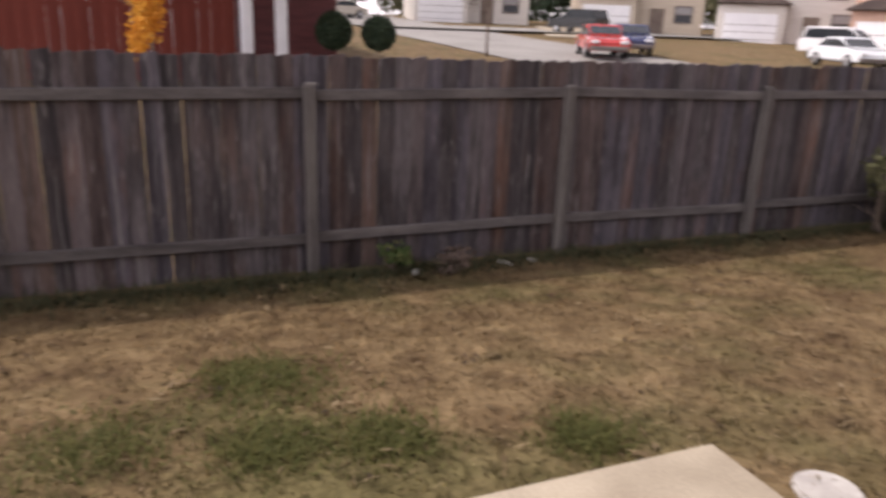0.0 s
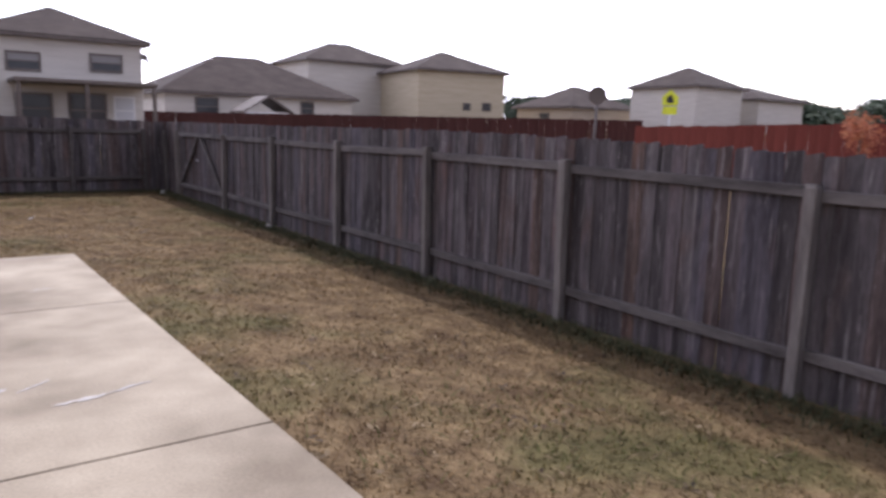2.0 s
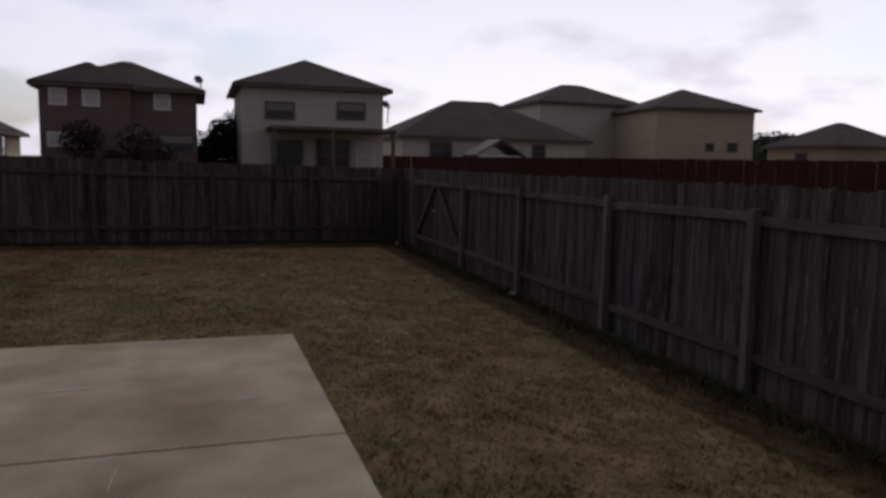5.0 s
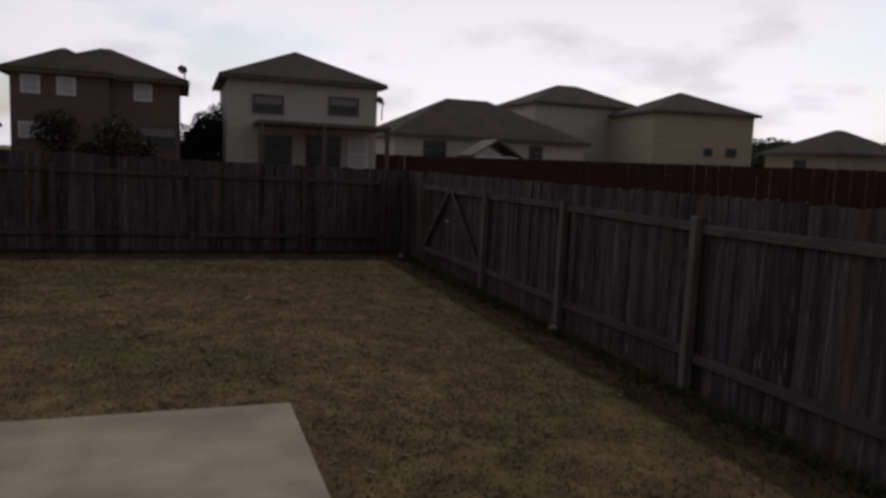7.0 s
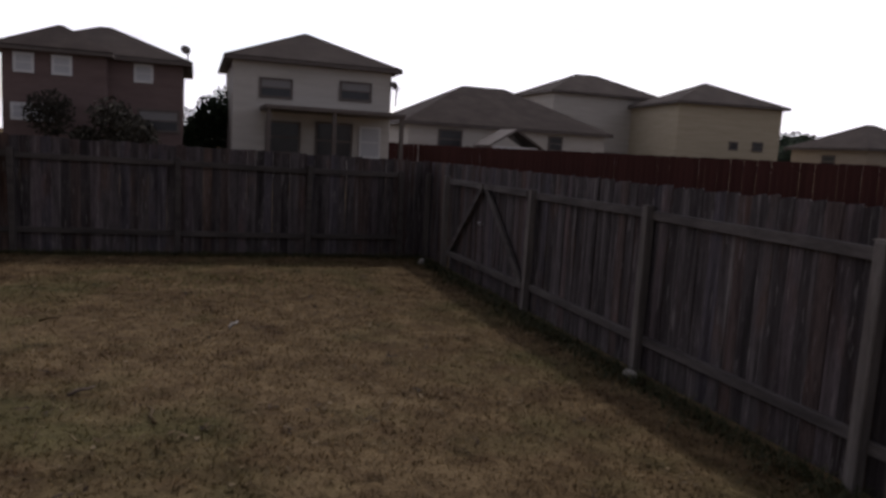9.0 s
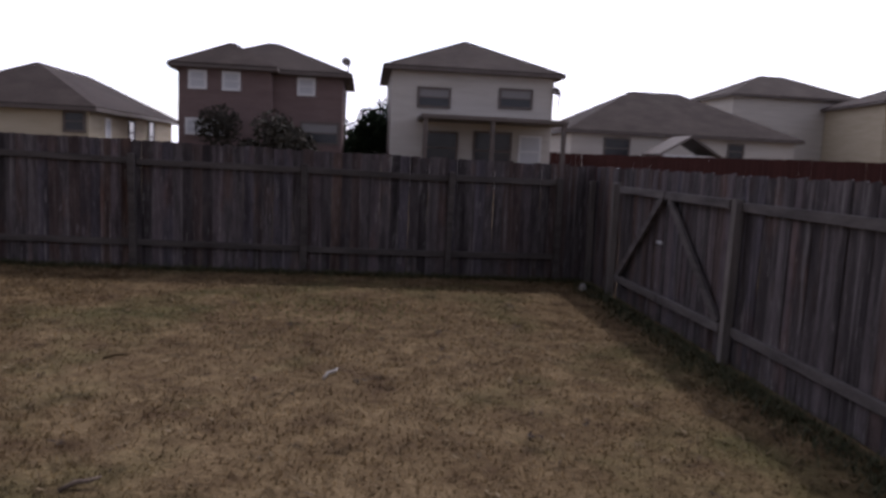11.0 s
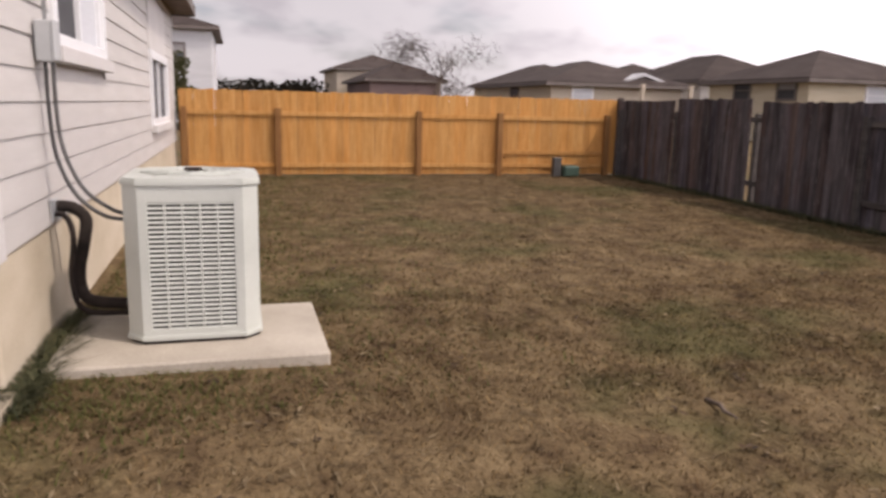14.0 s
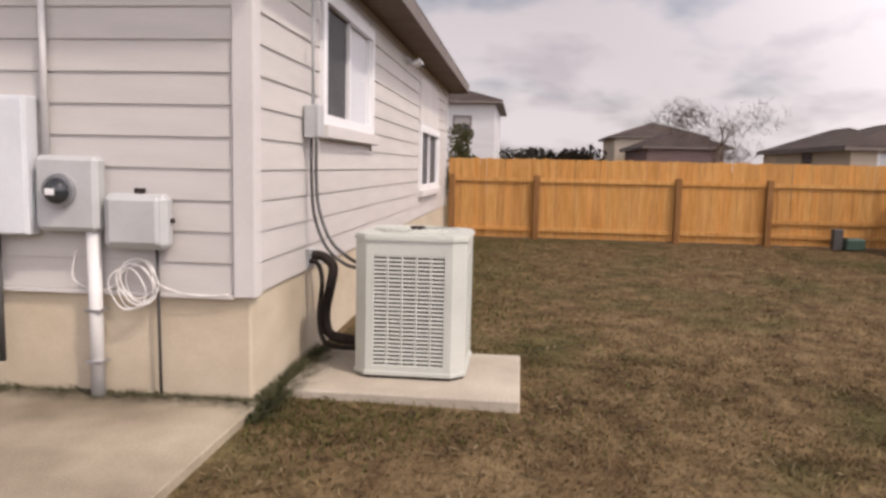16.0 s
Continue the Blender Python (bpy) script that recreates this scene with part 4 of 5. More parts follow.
def far_house(label, x0, x1, y0, y1, eave, ridge, wall, base=0.0, windows=(), rot=0.0, roof_mat=None, group="neighbouring houses", over=0.45):
    cx, cy = (x0 + x1) / 2, (y0 + y1) / 2
    h = empty("house", (cx, cy, base), label, "house", group, "", rot)
    hw, hd = (x1 - x0) / 2, (y1 - y0) / 2
    part("wall", box(-hw, hw, -hd, hd, -1.2, eave - base + .1, .02), wall, h)
    part("roof", hip_roof(2 * (hw + over), 2 * (hd + over), ridge - eave, .12), roof_mat or shingle, h, "", (0, 0, eave - base))
    part("fascia", box(-hw - over - .02, hw + over + .02, -hd - over - .02, hd + over + .02, -.10, .06, .01), fascia_paint, h, "", (0, 0, eave - base))
    for face, u, z, w, hh, style in windows:
        off = u - (cx if face in "SN" else cy) if not rot else u
        far_window(h, face, off, z - base, w, hh, hw, hd, style)
    return h


def roof_vent(h, x, y, z):
    part("vent", box(-.12, .12, -.12, .12, 0, .22, .03), fascia_paint, h, "", (x, y, z))


def dish(at, label):
    d = empty("satellite_dish", at, label, "antenna")
    bm = bmesh.new()
    bmesh.ops.create_uvsphere(bm, u_segments=18, v_segments=10, radius=.42)
    bmesh.ops.delete(bm, geom=[v for v in bm.verts if v.co.z > -.26], context="VERTS")
    bmesh.ops.solidify(bm, geom=bm.faces[:], thickness=.02)
    part("bowl", bm, fascia_paint, d, "", (0, 0, .75), (65, 0, 20))
    part("mast", tube([(0, .2, -.5), (0, .2, .1), (0, .02, .5)], .035, 8), fascia_paint, d)
    part("arm", tube([(0, .0, .3), (0, -.5, .45)], .02, 6), fascia_paint, d)


# cream two-storey house with a covered terrace
h = far_house("cream two-storey house with covered terrace and hip roof", 4.2, 12.25, 45.9, 54.1, 5.9, 8.0, white_wall, 0.3,
              (("S", 6.3, 4.15, 1.5, .85, "half"), ("S", 10.35, 4.3, 1.55, .85, "half"), ("S", 6.7, 1.4, 1.6, 1.5, "dark"), ("S", 9.3, 1.2, 1.8, 1.8, "dark"), ("S", 11.2, 1.4, 1.0, 1.5, "white")))
part("terrace_roof", box(-2.7, 4.1, -7.0, -4.1, 3.12, 3.34, .03), fascia_paint, h)
for x in (-2.5, .6, 3.95):
    part("terrace_post", box(x - .1, x + .1, -6.9, -6.7, -.6, 3.12, .01), fascia_paint, h)
dish((12.5, 45.6, 4.6), "dark satellite dish on the corner of the cream house")
# brown brick two-storey house with a stepped front
h = far_house("brown brick two-storey house with stepped front", -5.66, 1.87, 46.0, 53.0, 5.35, 7.2, mauve_wall, 0.3,
              (("S", .12, 4.4, .7, .72, "white"), ("S", .8, 2.1, 1.75, .95, "half")))
part("wing", box(-3.76, .45, -4.3, -3.48, -1.2, 5.15, .02), mauve_wall, h)
part("wing_roof", hip_roof(4.95, 4.7, 1.40, .12), shingle, h, "", (-1.70, -2.3, 5.08))
part("wing_fascia", box(-4.2, .8, -4.68, -2.3, 4.98, 5.12, .01), fascia_paint, h)
for x, z, w_, hh, style in ((-4.78, 4.4, .68, .72, "white"), (-3.25, 4.4, .68, .72, "white"), (-4.45, 2.3, 1.6, .62, "white")):
    far_window(h, "S", x + 1.895, z - .3, w_, hh, 3.765, 4.305, style)
dish((2.1, 45.75, 5.45), "small dark satellite dish on the roof edge")
# low beige house
h = far_house("single-storey beige house with brown hip roof", -16.1, -8.9, 43.2, 57.0, 3.05, 5.3, beige_wall, 0.1,
              (("S", -13.7, 2.1, .7, .7, "dark"), ("S", -9.5, 2.1, .8, .8, "dark"), ("E", 45.5, 1.7, .5, 1.0, "white"), ("E", 49.0, 1.6, .9, 1.2, "dark"), ("E", 52.5, 1.3, 1.0, 1.6, "dark")))
roof_vent(h, .5, 2.0, 4.6)
# tan two-storey house
far_house("tan two-storey house with lit side wall", -29.0, -20.3, 47.0, 54.8, 5.8, 8.05, tan_wall, 0.1,
          (("S", -26.4, 4.45, 1.9, 1.1, "half"), ("S", -21.6, 4.55, 1.8, 1.1, "half"), ("S", -25.3, 2.4, 2.6, 1.0, "half"), ("S", -21.9, 2.4, 1.7, 1.0, "white"), ("S", -27.9, 2.4, .7, 1.0, "half"), ("E", 50.9, 4.9, 1.0, .75, "white")))
# low houses down the block
far_house("single-storey beige house behind the rear fence", -32.0, -24.6, 36.6, 43.8, 3.05, 4.75, beige_wall, 0.0, (("S", -29.2, 2.2, 1.2, .9, "dark"), ("S", -26.0, 2.2, 1.2, .9, "half"), ("E", 40.5, 2.0, 1.4, .9, "white")))
far_house("single-storey pale house with brown roof", -46.0, -35.4, 38.4, 46.0, 3.3, 5.25, white_wall, 0.1, (("S", -38, 2.3, 1.3, .9, "white"), ("S", -43, 2.3, 1.3, .9, "dark")))
hp = far_house("single-storey house with a white-trimmed porch gable", -43.0, -32.7, 27.6, 35.4, 2.8, 4.3, tan_wall, 0.0, (("E", 29.4, 1.9, 1.1, .8, "white"), ("S", -38, 1.9, 1.2, .8, "dark")))
bm = prism([(-1.75, 0.0), (0, .58), (1.75, 0.0), (1.75, -.14), (0, .42), (-1.75, -.14)], -.05, 2.5, 0.0)
part("porch_gable", bm, pale_wall, hp, "white-trimmed porch gable", (5.0, 1.6, 2.95), (0, 0, 90))
bm = prism([(-1.55, -.12), (0, .40), (1.55, -.12)], .1, 2.4, 0.0)
part("porch_face", bm, fascia_paint, hp, "", (5.0, 1.6, 2.95), (0, 0, 90))
for dy in (.2, 3.0):
    part("porch_post", box(7.2, 7.4, dy - .1, dy + .1, -1.0, 2.85, .01), tan_wall, hp)
far_house("single-storey beige house down the block", -51.5, -44.0, 37.0, 44.5, 3.2, 5.0, mauve_wall, 0.0, (("E", 39, 2.2, 1.2, .8, "white"), ("E", 42, 2.2, 1.2, .8, "dark")))
far_house("low house with a flat-ridged brown roof", -59.5, -49.0, 32.0, 39.5, 3.2, 5.0, beige_wall, 0.0, (("E", 34.0, 2.1, 1.2, .8, "white"), ("E", 37.5, 2.1, 1.2, .8, "dark")))
far_house("dark-roofed house down the block", -64, -52, 21.4, 26.9, 3.3, 4.8, mauve_wall, 0.0)
far_house("distant two-storey house with brown roof", -75, -65, 20.6, 28.5, 4.6, 6.2, tan_wall, 0.0, (("E", 24, 3.2, 1.3, .8, "white"),))
far_house("white two-storey neighbouring house beyond the new fence", -52, -41.5, 1.5, 10.5, 5.5, 7.3, pale_wall, 0.0, (("E", 5, 3.6, 1.2, 1.0, "half"), ("E", 8.5, 3.6, 1.0, 1.0, "half")))
# houses across the street to the north-east
far_house("long single-storey house with wide brown roof", 16.0, 31.0, 55.5, 67.0, 3.75, 7.05, white_wall, 1.0, (("S", 27, 2.5, 1.0, .9, "dark"), ("S", 19, 2.2, 1.6, 1.2, "dark")))
pt = empty("garden_shed", (22.0, 52.5, 0.9), "small white garden shed with a gable roof", "shed")
part("wall", box(-1.6, 1.6, -1.2, 1.2, -.5, 1.6, .01), white_vinyl, pt)
part("roof", prism([(-1.9, 1.5), (0, 2.6), (1.9, 1.5), (1.9, 1.62), (0, 2.75), (-1.9, 1.62)], -1.4, 1.4), fascia_paint, pt)
far_house("cream two-storey house under a brown hip roof", 34.2, 46.0, 70.5, 80.0, 8.2, 10.6, white_wall, 1.6, (("S", 43.5, 5.6, .8, .8, "dark"), ("S", 38.5, 3.2, .9, 1.2, "dark")))
far_house("beige two-storey house seen on its corner", 42.0, 51.8, 60.5, 70.0, 7.3, 9.6, beige_wall, 1.6, (("S", .5, 3.6, .7, .6, "dark"), ("S", 2.8, 3.6, .9, .7, "dark"), ("S", -1.5, 1.0, .7, 1.2, "dark"), ("S", 0.0, 1.0, .7, 1.2, "dark"), ("S", 1.5, 1.0, .7, 1.2, "dark"), ("S", 3.0, 1.0, .7, 1.2, "dark")), -8)
far_house("small two-storey house beyond the crossing sign", 62.5, 70.0, 45.0, 53.0, 6.3, 8.5, white_wall, 1.5, (("W", 48, 4.6, 1.2, .7, "dark"),))
far_house("low house beside the crossing", 71.5, 80.0, 44.0, 52.0, 5.4, 7.0, white_wall, 1.5)
far_house("brown house in the distance", 57.0, 66.5, 56.0, 64.5, 4.2, 6.7, tan_wall, 1.5, (("W", 60, 2.6, 1.4, 1.0, "dark"),))

# ---- across the street-side fence ----
def plank_fence(label, a, b, top_a, top_b, height, material):
    """A far board fence between two points: boards, rails behind them and posts."""
    L = math.dist(a, b)
    rz = math.degrees(math.atan2(b[1] - a[1], b[0] - a[0])) - 90
    f = empty("fence", (*a, top_a - height), label, "fence", "red fences", "", rz)
    forms = [picket_mesh(.29, 1.0, 1200 + k, material) for k in range(4)]
    rr = random.Random(int(L * 10))
    s = .15
    while s < L:
        dz = (top_b - top_a) * s / L
        ob = part("picket", rr.choice(forms), None, f, "", (0, s, dz - .3), (rr.uniform(-.3, .3), 0, 0))
        ob.scale = (1, 1, height + .3 + rr.uniform(-.02, .02))
        s += .296
    for zc in (.3, height - .35):
        bm = box(.01, .06, 0, L, -.05, .05)
        for v in bm.verts:
            v.co.z += zc + (top_b - top_a) * v.co.y / L
        part("rail", bm, material, f)
    return f


plank_fence("red-stained board fence across the lane", (20.0, -2.35), (20.0, 16.6), 2.17, 1.83, 1.85, red_wood)
plank_fence("red-stained board fence turning away from the lane", (20.0, 16.6), (26.0, 17.4), 1.83, 1.95, 1.8, red_wood)
plank_fence("dull red board fence along the far road", (30.0, 24.5), (16.0, 53.0), 2.25, 2.3, 1.85, dark_red_wood)
plank_fence("dull red board fence behind the rear gardens", (16.0, 53.0), (13.2, 53.2), 2.3, 2.3, 1.85, dark_red_wood)
# house behind the red fence, with porch columns
h = far_house("pale two-storey house with porch columns and red garage", 26.5, 37.0, -3.2, 5.6, 6.2, 8.2, pale_wall, 0.4, (("W", 3.4, 3.6, 1.2, 1.0, "half"),))
part("porch_roof", box(-8.6, -5.0, -8.0, -3.6, 3.0, 3.2, .02), white_vinyl, h)
for y in (-4.45, -5.5):
    part("column", box(-7.4, -7.05, y - .17, y + .17, -.6, 3.0, .02), white_vinyl, h, "white porch column")
part("garage_door", box(-4.4, 4.6, -8.0, -4.35, -.8, 3.0, .02), garage_red, h, "dark red garage front in shade")
# road, lane and drive surfaces
def road(name, label, outline, material, lift):
    """A paved strip laid on the sloping ground."""
    bm = bmesh.new()
    (ax_, ay_), (bx_, by_), w_ = outline
    L = math.dist((ax_, ay_), (bx_, by_))
    ux, uy = (bx_ - ax_) / L, (by_ - ay_) / L
    n = max(2, int(L / 2))
    prev = None
    for i in range(n + 1):
        s = L * i / n
        px, py = ax_ + ux * s, ay_ + uy * s
        cur = [bm.verts.new((px - uy * k * w_ / 2, py + ux * k * w_ / 2, max(ground_z(px - uy * k * w_ / 2, py + ux * k * w_ / 2), ground_z(px, py)) + lift)) for k in (-1, -.33, .33, 1)]
        if prev:
            for k in range(3):
                bm.faces.new((prev[k], prev[k + 1], cur[k + 1], cur[k]))
        prev = cur
    bmesh.ops.recalc_face_normals(bm, faces=bm.faces)
    if sum(f.normal.z for f in bm.faces) < 0:
        bmesh.ops.reverse_faces(bm, faces=bm.faces)
    return tagged(part(name, bm, material, None, label), "", "road", "", "structure")


road("road", "sunlit pale residential street", ((20.0, -18.5), (75.0, -18.5), 9.0), asphalt, .05)
road("road", "pale street running past the fences", ((16.0, 21.0), (90.0, 30.0), 5.5), asphalt, .05)
road("road", "pale street across the block", ((52.0, -60.0), (52.0, -14.0), 8.0), asphalt, .06)

road("pavement", "pale concrete path along the dull red fence", ((29.2, 22.0), (14.5, 50.5), 3.0), concrete, .05)
road("pavement", "pale concrete drive before the garages", ((44.0, -28.0), (60.0, -36.0), 5.0), concrete, .07)

# houses with garages across the street
def garage_house(x, y, rz, wall, label):
    g = ground_z(x, y)
    h = empty("house", (x, y, g), label, "house", "houses across the street", "", rz)
    part("wall", box(-5.5, 5.5, 0, 9, -1, 5.4, .02), wall, h)
    part("roof", hip_roof(12, 10, 2.4, .15), shingle, h, "", (0, 4.5, 5.4))
    part("garage", box(-5.3, -.4, -1.6, 0, -1, 2.9, .02), wall, h)
    part("garage_roof", hip_roof(5.6, 2.4, .8, .1), shingle, h, "", (-2.85, -.8, 2.9))
    door = part("garage_door", box(-4.9, -.9, -1.68, -1.58, -.3, 2.2, .01), white_vinyl, h, "white panelled garage door")
    for k in range(3):
        part("groove", box(-4.85, -.95, -1.69, -1.675, .2 + .55 * k, .24 + .55 * k), fascia_paint, door)
    part("entry", box(1.0, 2.2, -.06, .02, -.3, 2.1, .01), soffit_paint, h, "dark entry door")
    far_window(h, "S", 3.8, 1.0, 1.4, 1.3, 5.5, 0, "half")
    for x_ in (-3.2, 3.2):
        far_window(h, "S", x_, 3.5, 1.4, 1.2, 5.5, 0, "half")


def facing(x, y):
    return math.degrees(math.atan2(-x, y - 2.0))


for x, y, turn, wall, label in ((56, -41, 8, tan_wall, "tan two-storey house with white garage door"), (47, -49, 4, white_wall, "pale two-storey house with white garage door"), (35, -50, -6, pink_wall, "pink brick two-storey house with garage"),
                                (65, -29, 10, white_wall, "white two-storey house at the street's bend"), (73, -14, 6, tan_wall, "tan two-storey house at the street's end"), (70, 2, 0, white_wall, "pale two-storey house along the street")):
    garage_house(x, y, facing(x, y) + turn, wall, label)


# ---- parked vehicles ----
def vehicle(name, at, rz, paint, label, kind):
    """A parked vehicle: shaped body, glasshouse, four wheels, lamps and bumpers."""
    c = empty(name, (*at, ground_z(*at) + .06), label, "car", "parked vehicles", "", rz)
    if kind == "sedan":
        lower = [(-2.25, .32), (-2.25, .78), (-1.5, .95), (1.0, .93), (2.0, .80), (2.22, .62), (2.22, .32)]
        cab = [(-1.62, .92), (-.95, 1.38), (.25, 1.40), (1.05, .92)]
        length = 2.25
    else:
        lower = [(-2.3, .42), (-2.3, 1.05), (-2.2, 1.12), (1.05, 1.10), (2.1, .98), (2.3, .80), (2.3, .42)]
        cab = [(-2.22, 1.08), (-2.0, 1.74), (.25, 1.76), (1.1, 1.08)]
        length = 2.3
    part("body", prism(lower, -.88, .88, .06), paint, c)
    part("cabin", prism(cab, -.78, .78, .07), paint, c)
    glass = [(x * .93 - .02, .96 if kind == "sedan" else 1.14) if z < 1.1 else (x * .92, z - .09) for x, z in cab]
    part("side_window", prism(glass, -.795, .795), car_glass, c)
    fr = cab[-1][0], cab[-2][0]
    ang = math.degrees(math.atan2(cab[-2][1] - cab[-1][1], cab[-1][0] - cab[-2][0]))
    part("windscreen", box(-.30, .30, -.66, .66, -.01, .02), car_glass, c, "", ((fr[0] + fr[1]) / 2 + .012, 0, (cab[-1][1] + cab[-2][1]) / 2), (0, ang, 0))
    for x in (-1.4, 1.35):
        for s in (-1, 1):
            bm = bmesh.new()
            bmesh.ops.create_cone(bm, cap_ends=True, segments=20, radius1=.33, radius2=.33, depth=.22)
            bmesh.ops.bevel(bm, geom=[e for e in bm.edges if abs(e.verts[0].co.z - e.verts[1].co.z) < .001], offset=.03, segments=1, affect="EDGES")
            w = part("wheel", bm, tyre, c, "", (x, s * .80, .33), (90, 0, 0))
            bm = bmesh.new()
            bmesh.ops.create_cone(bm, cap_ends=True, segments=16, radius1=.2, radius2=.2, depth=.24)
            part("rim", bm, steel, w)
    for s in (-1, 1):
        part("headlight", box(length - .12, length + .0, s * .62 - .16, s * .62 + .16, .62, .76, .02), white_vinyl, c)
        part("tail_light", box(-length - .01, -length + .08, s * .7 - .1, s * .7 + .1, .70, .86, .02), garage_red, c)
    part("bumper", box(length - .06, length + .07, -.82, .82, .34, .52, .03), fascia_paint, c)


vehicle("suv", (50.5, -31.5), 20, car_paint("black_paint", (0.02, 0.022, 0.025)), "black parked sport utility vehicle on the drive", "suv")
vehicle("car", (29.6, -19.6), 155, car_paint("red_paint", (0.42, 0.04, 0.035)), "red parked saloon car at the kerb", "sedan")
vehicle("car", (31.6, -22.6), 150, car_paint("navy_paint", (0.03, 0.035, 0.09)), "dark blue parked saloon car", "sedan")
vehicle("suv", (30.5, -36.0), 200, car_paint("white_paint", (0.72, 0.72, 0.72)), "white parked sport utility vehicle", "suv")
vehicle("car", (26.5, -31.5), 160, car_paint("silver_paint", (0.62, 0.64, 0.66)), "silver parked saloon car near the fence", "sedan")
vehicle("car", (62.0, -16.0), 100, car_paint("beige_paint", (0.5, 0.45, 0.38)), "beige parked saloon far down the street", "sedan")


# ---- trees, shrubs and weeds ----
def leaf_soup(rnd, centre, radii, n, size, power=0.5, aspect=0.5, ball=False):
    """Loose leaves through an uneven crown."""
    v, f = [], []
    lumps = [(Vector((rnd.gauss(0, .45), rnd.gauss(0, .45), rnd.gauss(0, .45))), rnd.uniform(.35, .75)) for _ in range(9)]
    if ball:
        lumps = [(Vector((0, 0, 0)), 1.0)]
    for _ in range(n):
        c, r = rnd.choice(lumps)
        d = Vector((rnd.gauss(0, 1), rnd.gauss(0, 1), rnd.gauss(0, 1))).normalized() * r * rnd.random() ** power
        p = c + d
        p = Vector((centre[0] + p.x * radii[0], centre[1] + p.y * radii[1], centre[2] + p.z * radii[2]))
        a = Vector((rnd.gauss(0, 1), rnd.gauss(0, 1), rnd.gauss(0, 1))).normalized()
        b = a.orthogonal().normalized()
        s = size * rnd.uniform(.6, 1.3)
        k = len(v)
        v += [p - a * s, p + b * s * aspect, p + a * s, p - b * s * aspect]
        f.append((k, k + 1, k + 2, k + 3))
    return [tuple(q) for q in v], f


def limbs(rnd, bm_parts, p, d, length, r, depth):
    """Tapered limbs that fork again and again."""
    pts, rad = [p], [r]
    q, e = p.copy(), d.copy()
    for i in range(4):
        e = (e + Vector((rnd.gauss(0, .16), rnd.gauss(0, .16), rnd.gauss(0, .08)))).normalized()
        q = q + e * length / 4
        pts.append(q.copy())
        rad.append(r * (1 - .14 * (i + 1)))
    bm_parts.append((pts, rad))
    if depth:
        for k in range(rnd.choice((2, 3, 3))):
            i = rnd.choice((2, 3, 4, 4))
            t = (e + Vector((rnd.gauss(0, .6), rnd.gauss(0, .6), rnd.uniform(-.1, .5)))).normalized()
            limbs(rnd, bm_parts, pts[i], t, length * rnd.uniform(.6, .8), rad[i] * .68, depth - 1)


def tree(label, at, trunk_h, r, limb_len, depth, crown=None, leaf=None, n=0, size=.1, seed=1, z=None, aspect=.5):
    rnd = random.Random(seed)
    t = empty("tree", (*at, ground_z(*at) if z is None else z), label, "tree")
    segs = []
    limbs(rnd, segs, Vector((0, 0, trunk_h)), Vector((0, 0, 1)), limb_len, r * .8, depth)
    part("trunk", tube([(0, 0, -.1), (.02, .01, trunk_h * .5), (0, 0, trunk_h + .05)], [r * 1.25, r, r * .85], 10), bark, t)
    segs.sort(key=lambda q: -q[1][0])
    for pts, rad in segs[:13]:
        part("limb", tube(pts, rad, 7), bark, t)
    big = bmesh.new()
    for pts, rad in segs[13:]:
        b = tube(pts, rad, 5)
        me = bpy.data.meshes.new("tmp")
        b.to_mesh(me)
        b.free()
        big.from_mesh(me)
        bpy.data.meshes.remove(me)
    part("twig_spray", big, bark, t)
    if crown:
        v, f = leaf_soup(rnd, crown[0], crown[1], n, size, .5, aspect)
        part("crown", soup("crown", v, f, leaf), None, t)
    return t


def shrub(label, at, radii, leaf, n, size, seed=1, z=None, category="shrub", ball=False):
    rnd = random.Random(seed)
    zg = ground_z(*at) if z is None else z
    s = empty("shrub", (*at, zg), label, category)
    segs = []
    for k in range(5):
        limbs(rnd, segs, Vector((rnd.uniform(-.1, .1) * radii[0], rnd.uniform(-.1, .1) * radii[1], -.05)), Vector((rnd.gauss(0, .4), rnd.gauss(0, .4), 1)).normalized(), radii[2] * .9, .03 * radii[2] ** .5, 1)
    big = bmesh.new()
    for pts, rad in segs:
        b = tube(pts, rad, 5)
        me = bpy.data.meshes.new("tmp")
        b.to_mesh(me)
        b.free()
        big.from_mesh(me)
        bpy.data.meshes.remove(me)
    part("stems", big, bark, s)
    v, f = leaf_soup(rnd, (0, 0, radii[2]), radii, n, size, .25 if ball else .5, .5, ball)
    part("foliage", soup("foliage", v, f, leaf), None, s)


tree("young tree in bright orange autumn leaf", (18.3, -0.35), 1.2, .04, .9, 2, ((0, 0, 2.3), (.62, .62, 1.2)), leaf_orange, 2600, .07, 4)
tree("small tree with sparse rust-red leaves", (18.6, 9.1), .9, .03, .6, 2, ((0, 0, 1.7), (.55, .55, .7)), leaf_rust, 900, .05, 6)
tree("young bare street tree with a thin twiggy crown", (29.0, -13.6), 1.9, .05, .9, 3, ((0, 0, 2.9), (.8, .8, .75)), leaf_dry, 700, .05, 7)
tree("bare winter tree with a wide fan of twigs", (-37.5, 22.6), 1.5, .24, 1.45, 4, ((0, 0, 4.0), (3.0, 3.0, 1.6)), leaf_dry, 1500, .36, 9, None, .03)
shrub("dark round clipped bush by the porch", (25.8, -6.3), (.62, .62, .62), leaf_dark, 3000, .09, 3, .62, "shrub", True)
shrub("dark round clipped bush on the verge", (25.4, -7.75), (.58, .58, .58), leaf_dark, 2800, .08, 5, .62, "shrub", True)
shrub("large dark shrub in front of the brick house", (-.35, 43.4), (1.75, 1.4, 1.7), leaf_shrub, 7500, .12, 11)
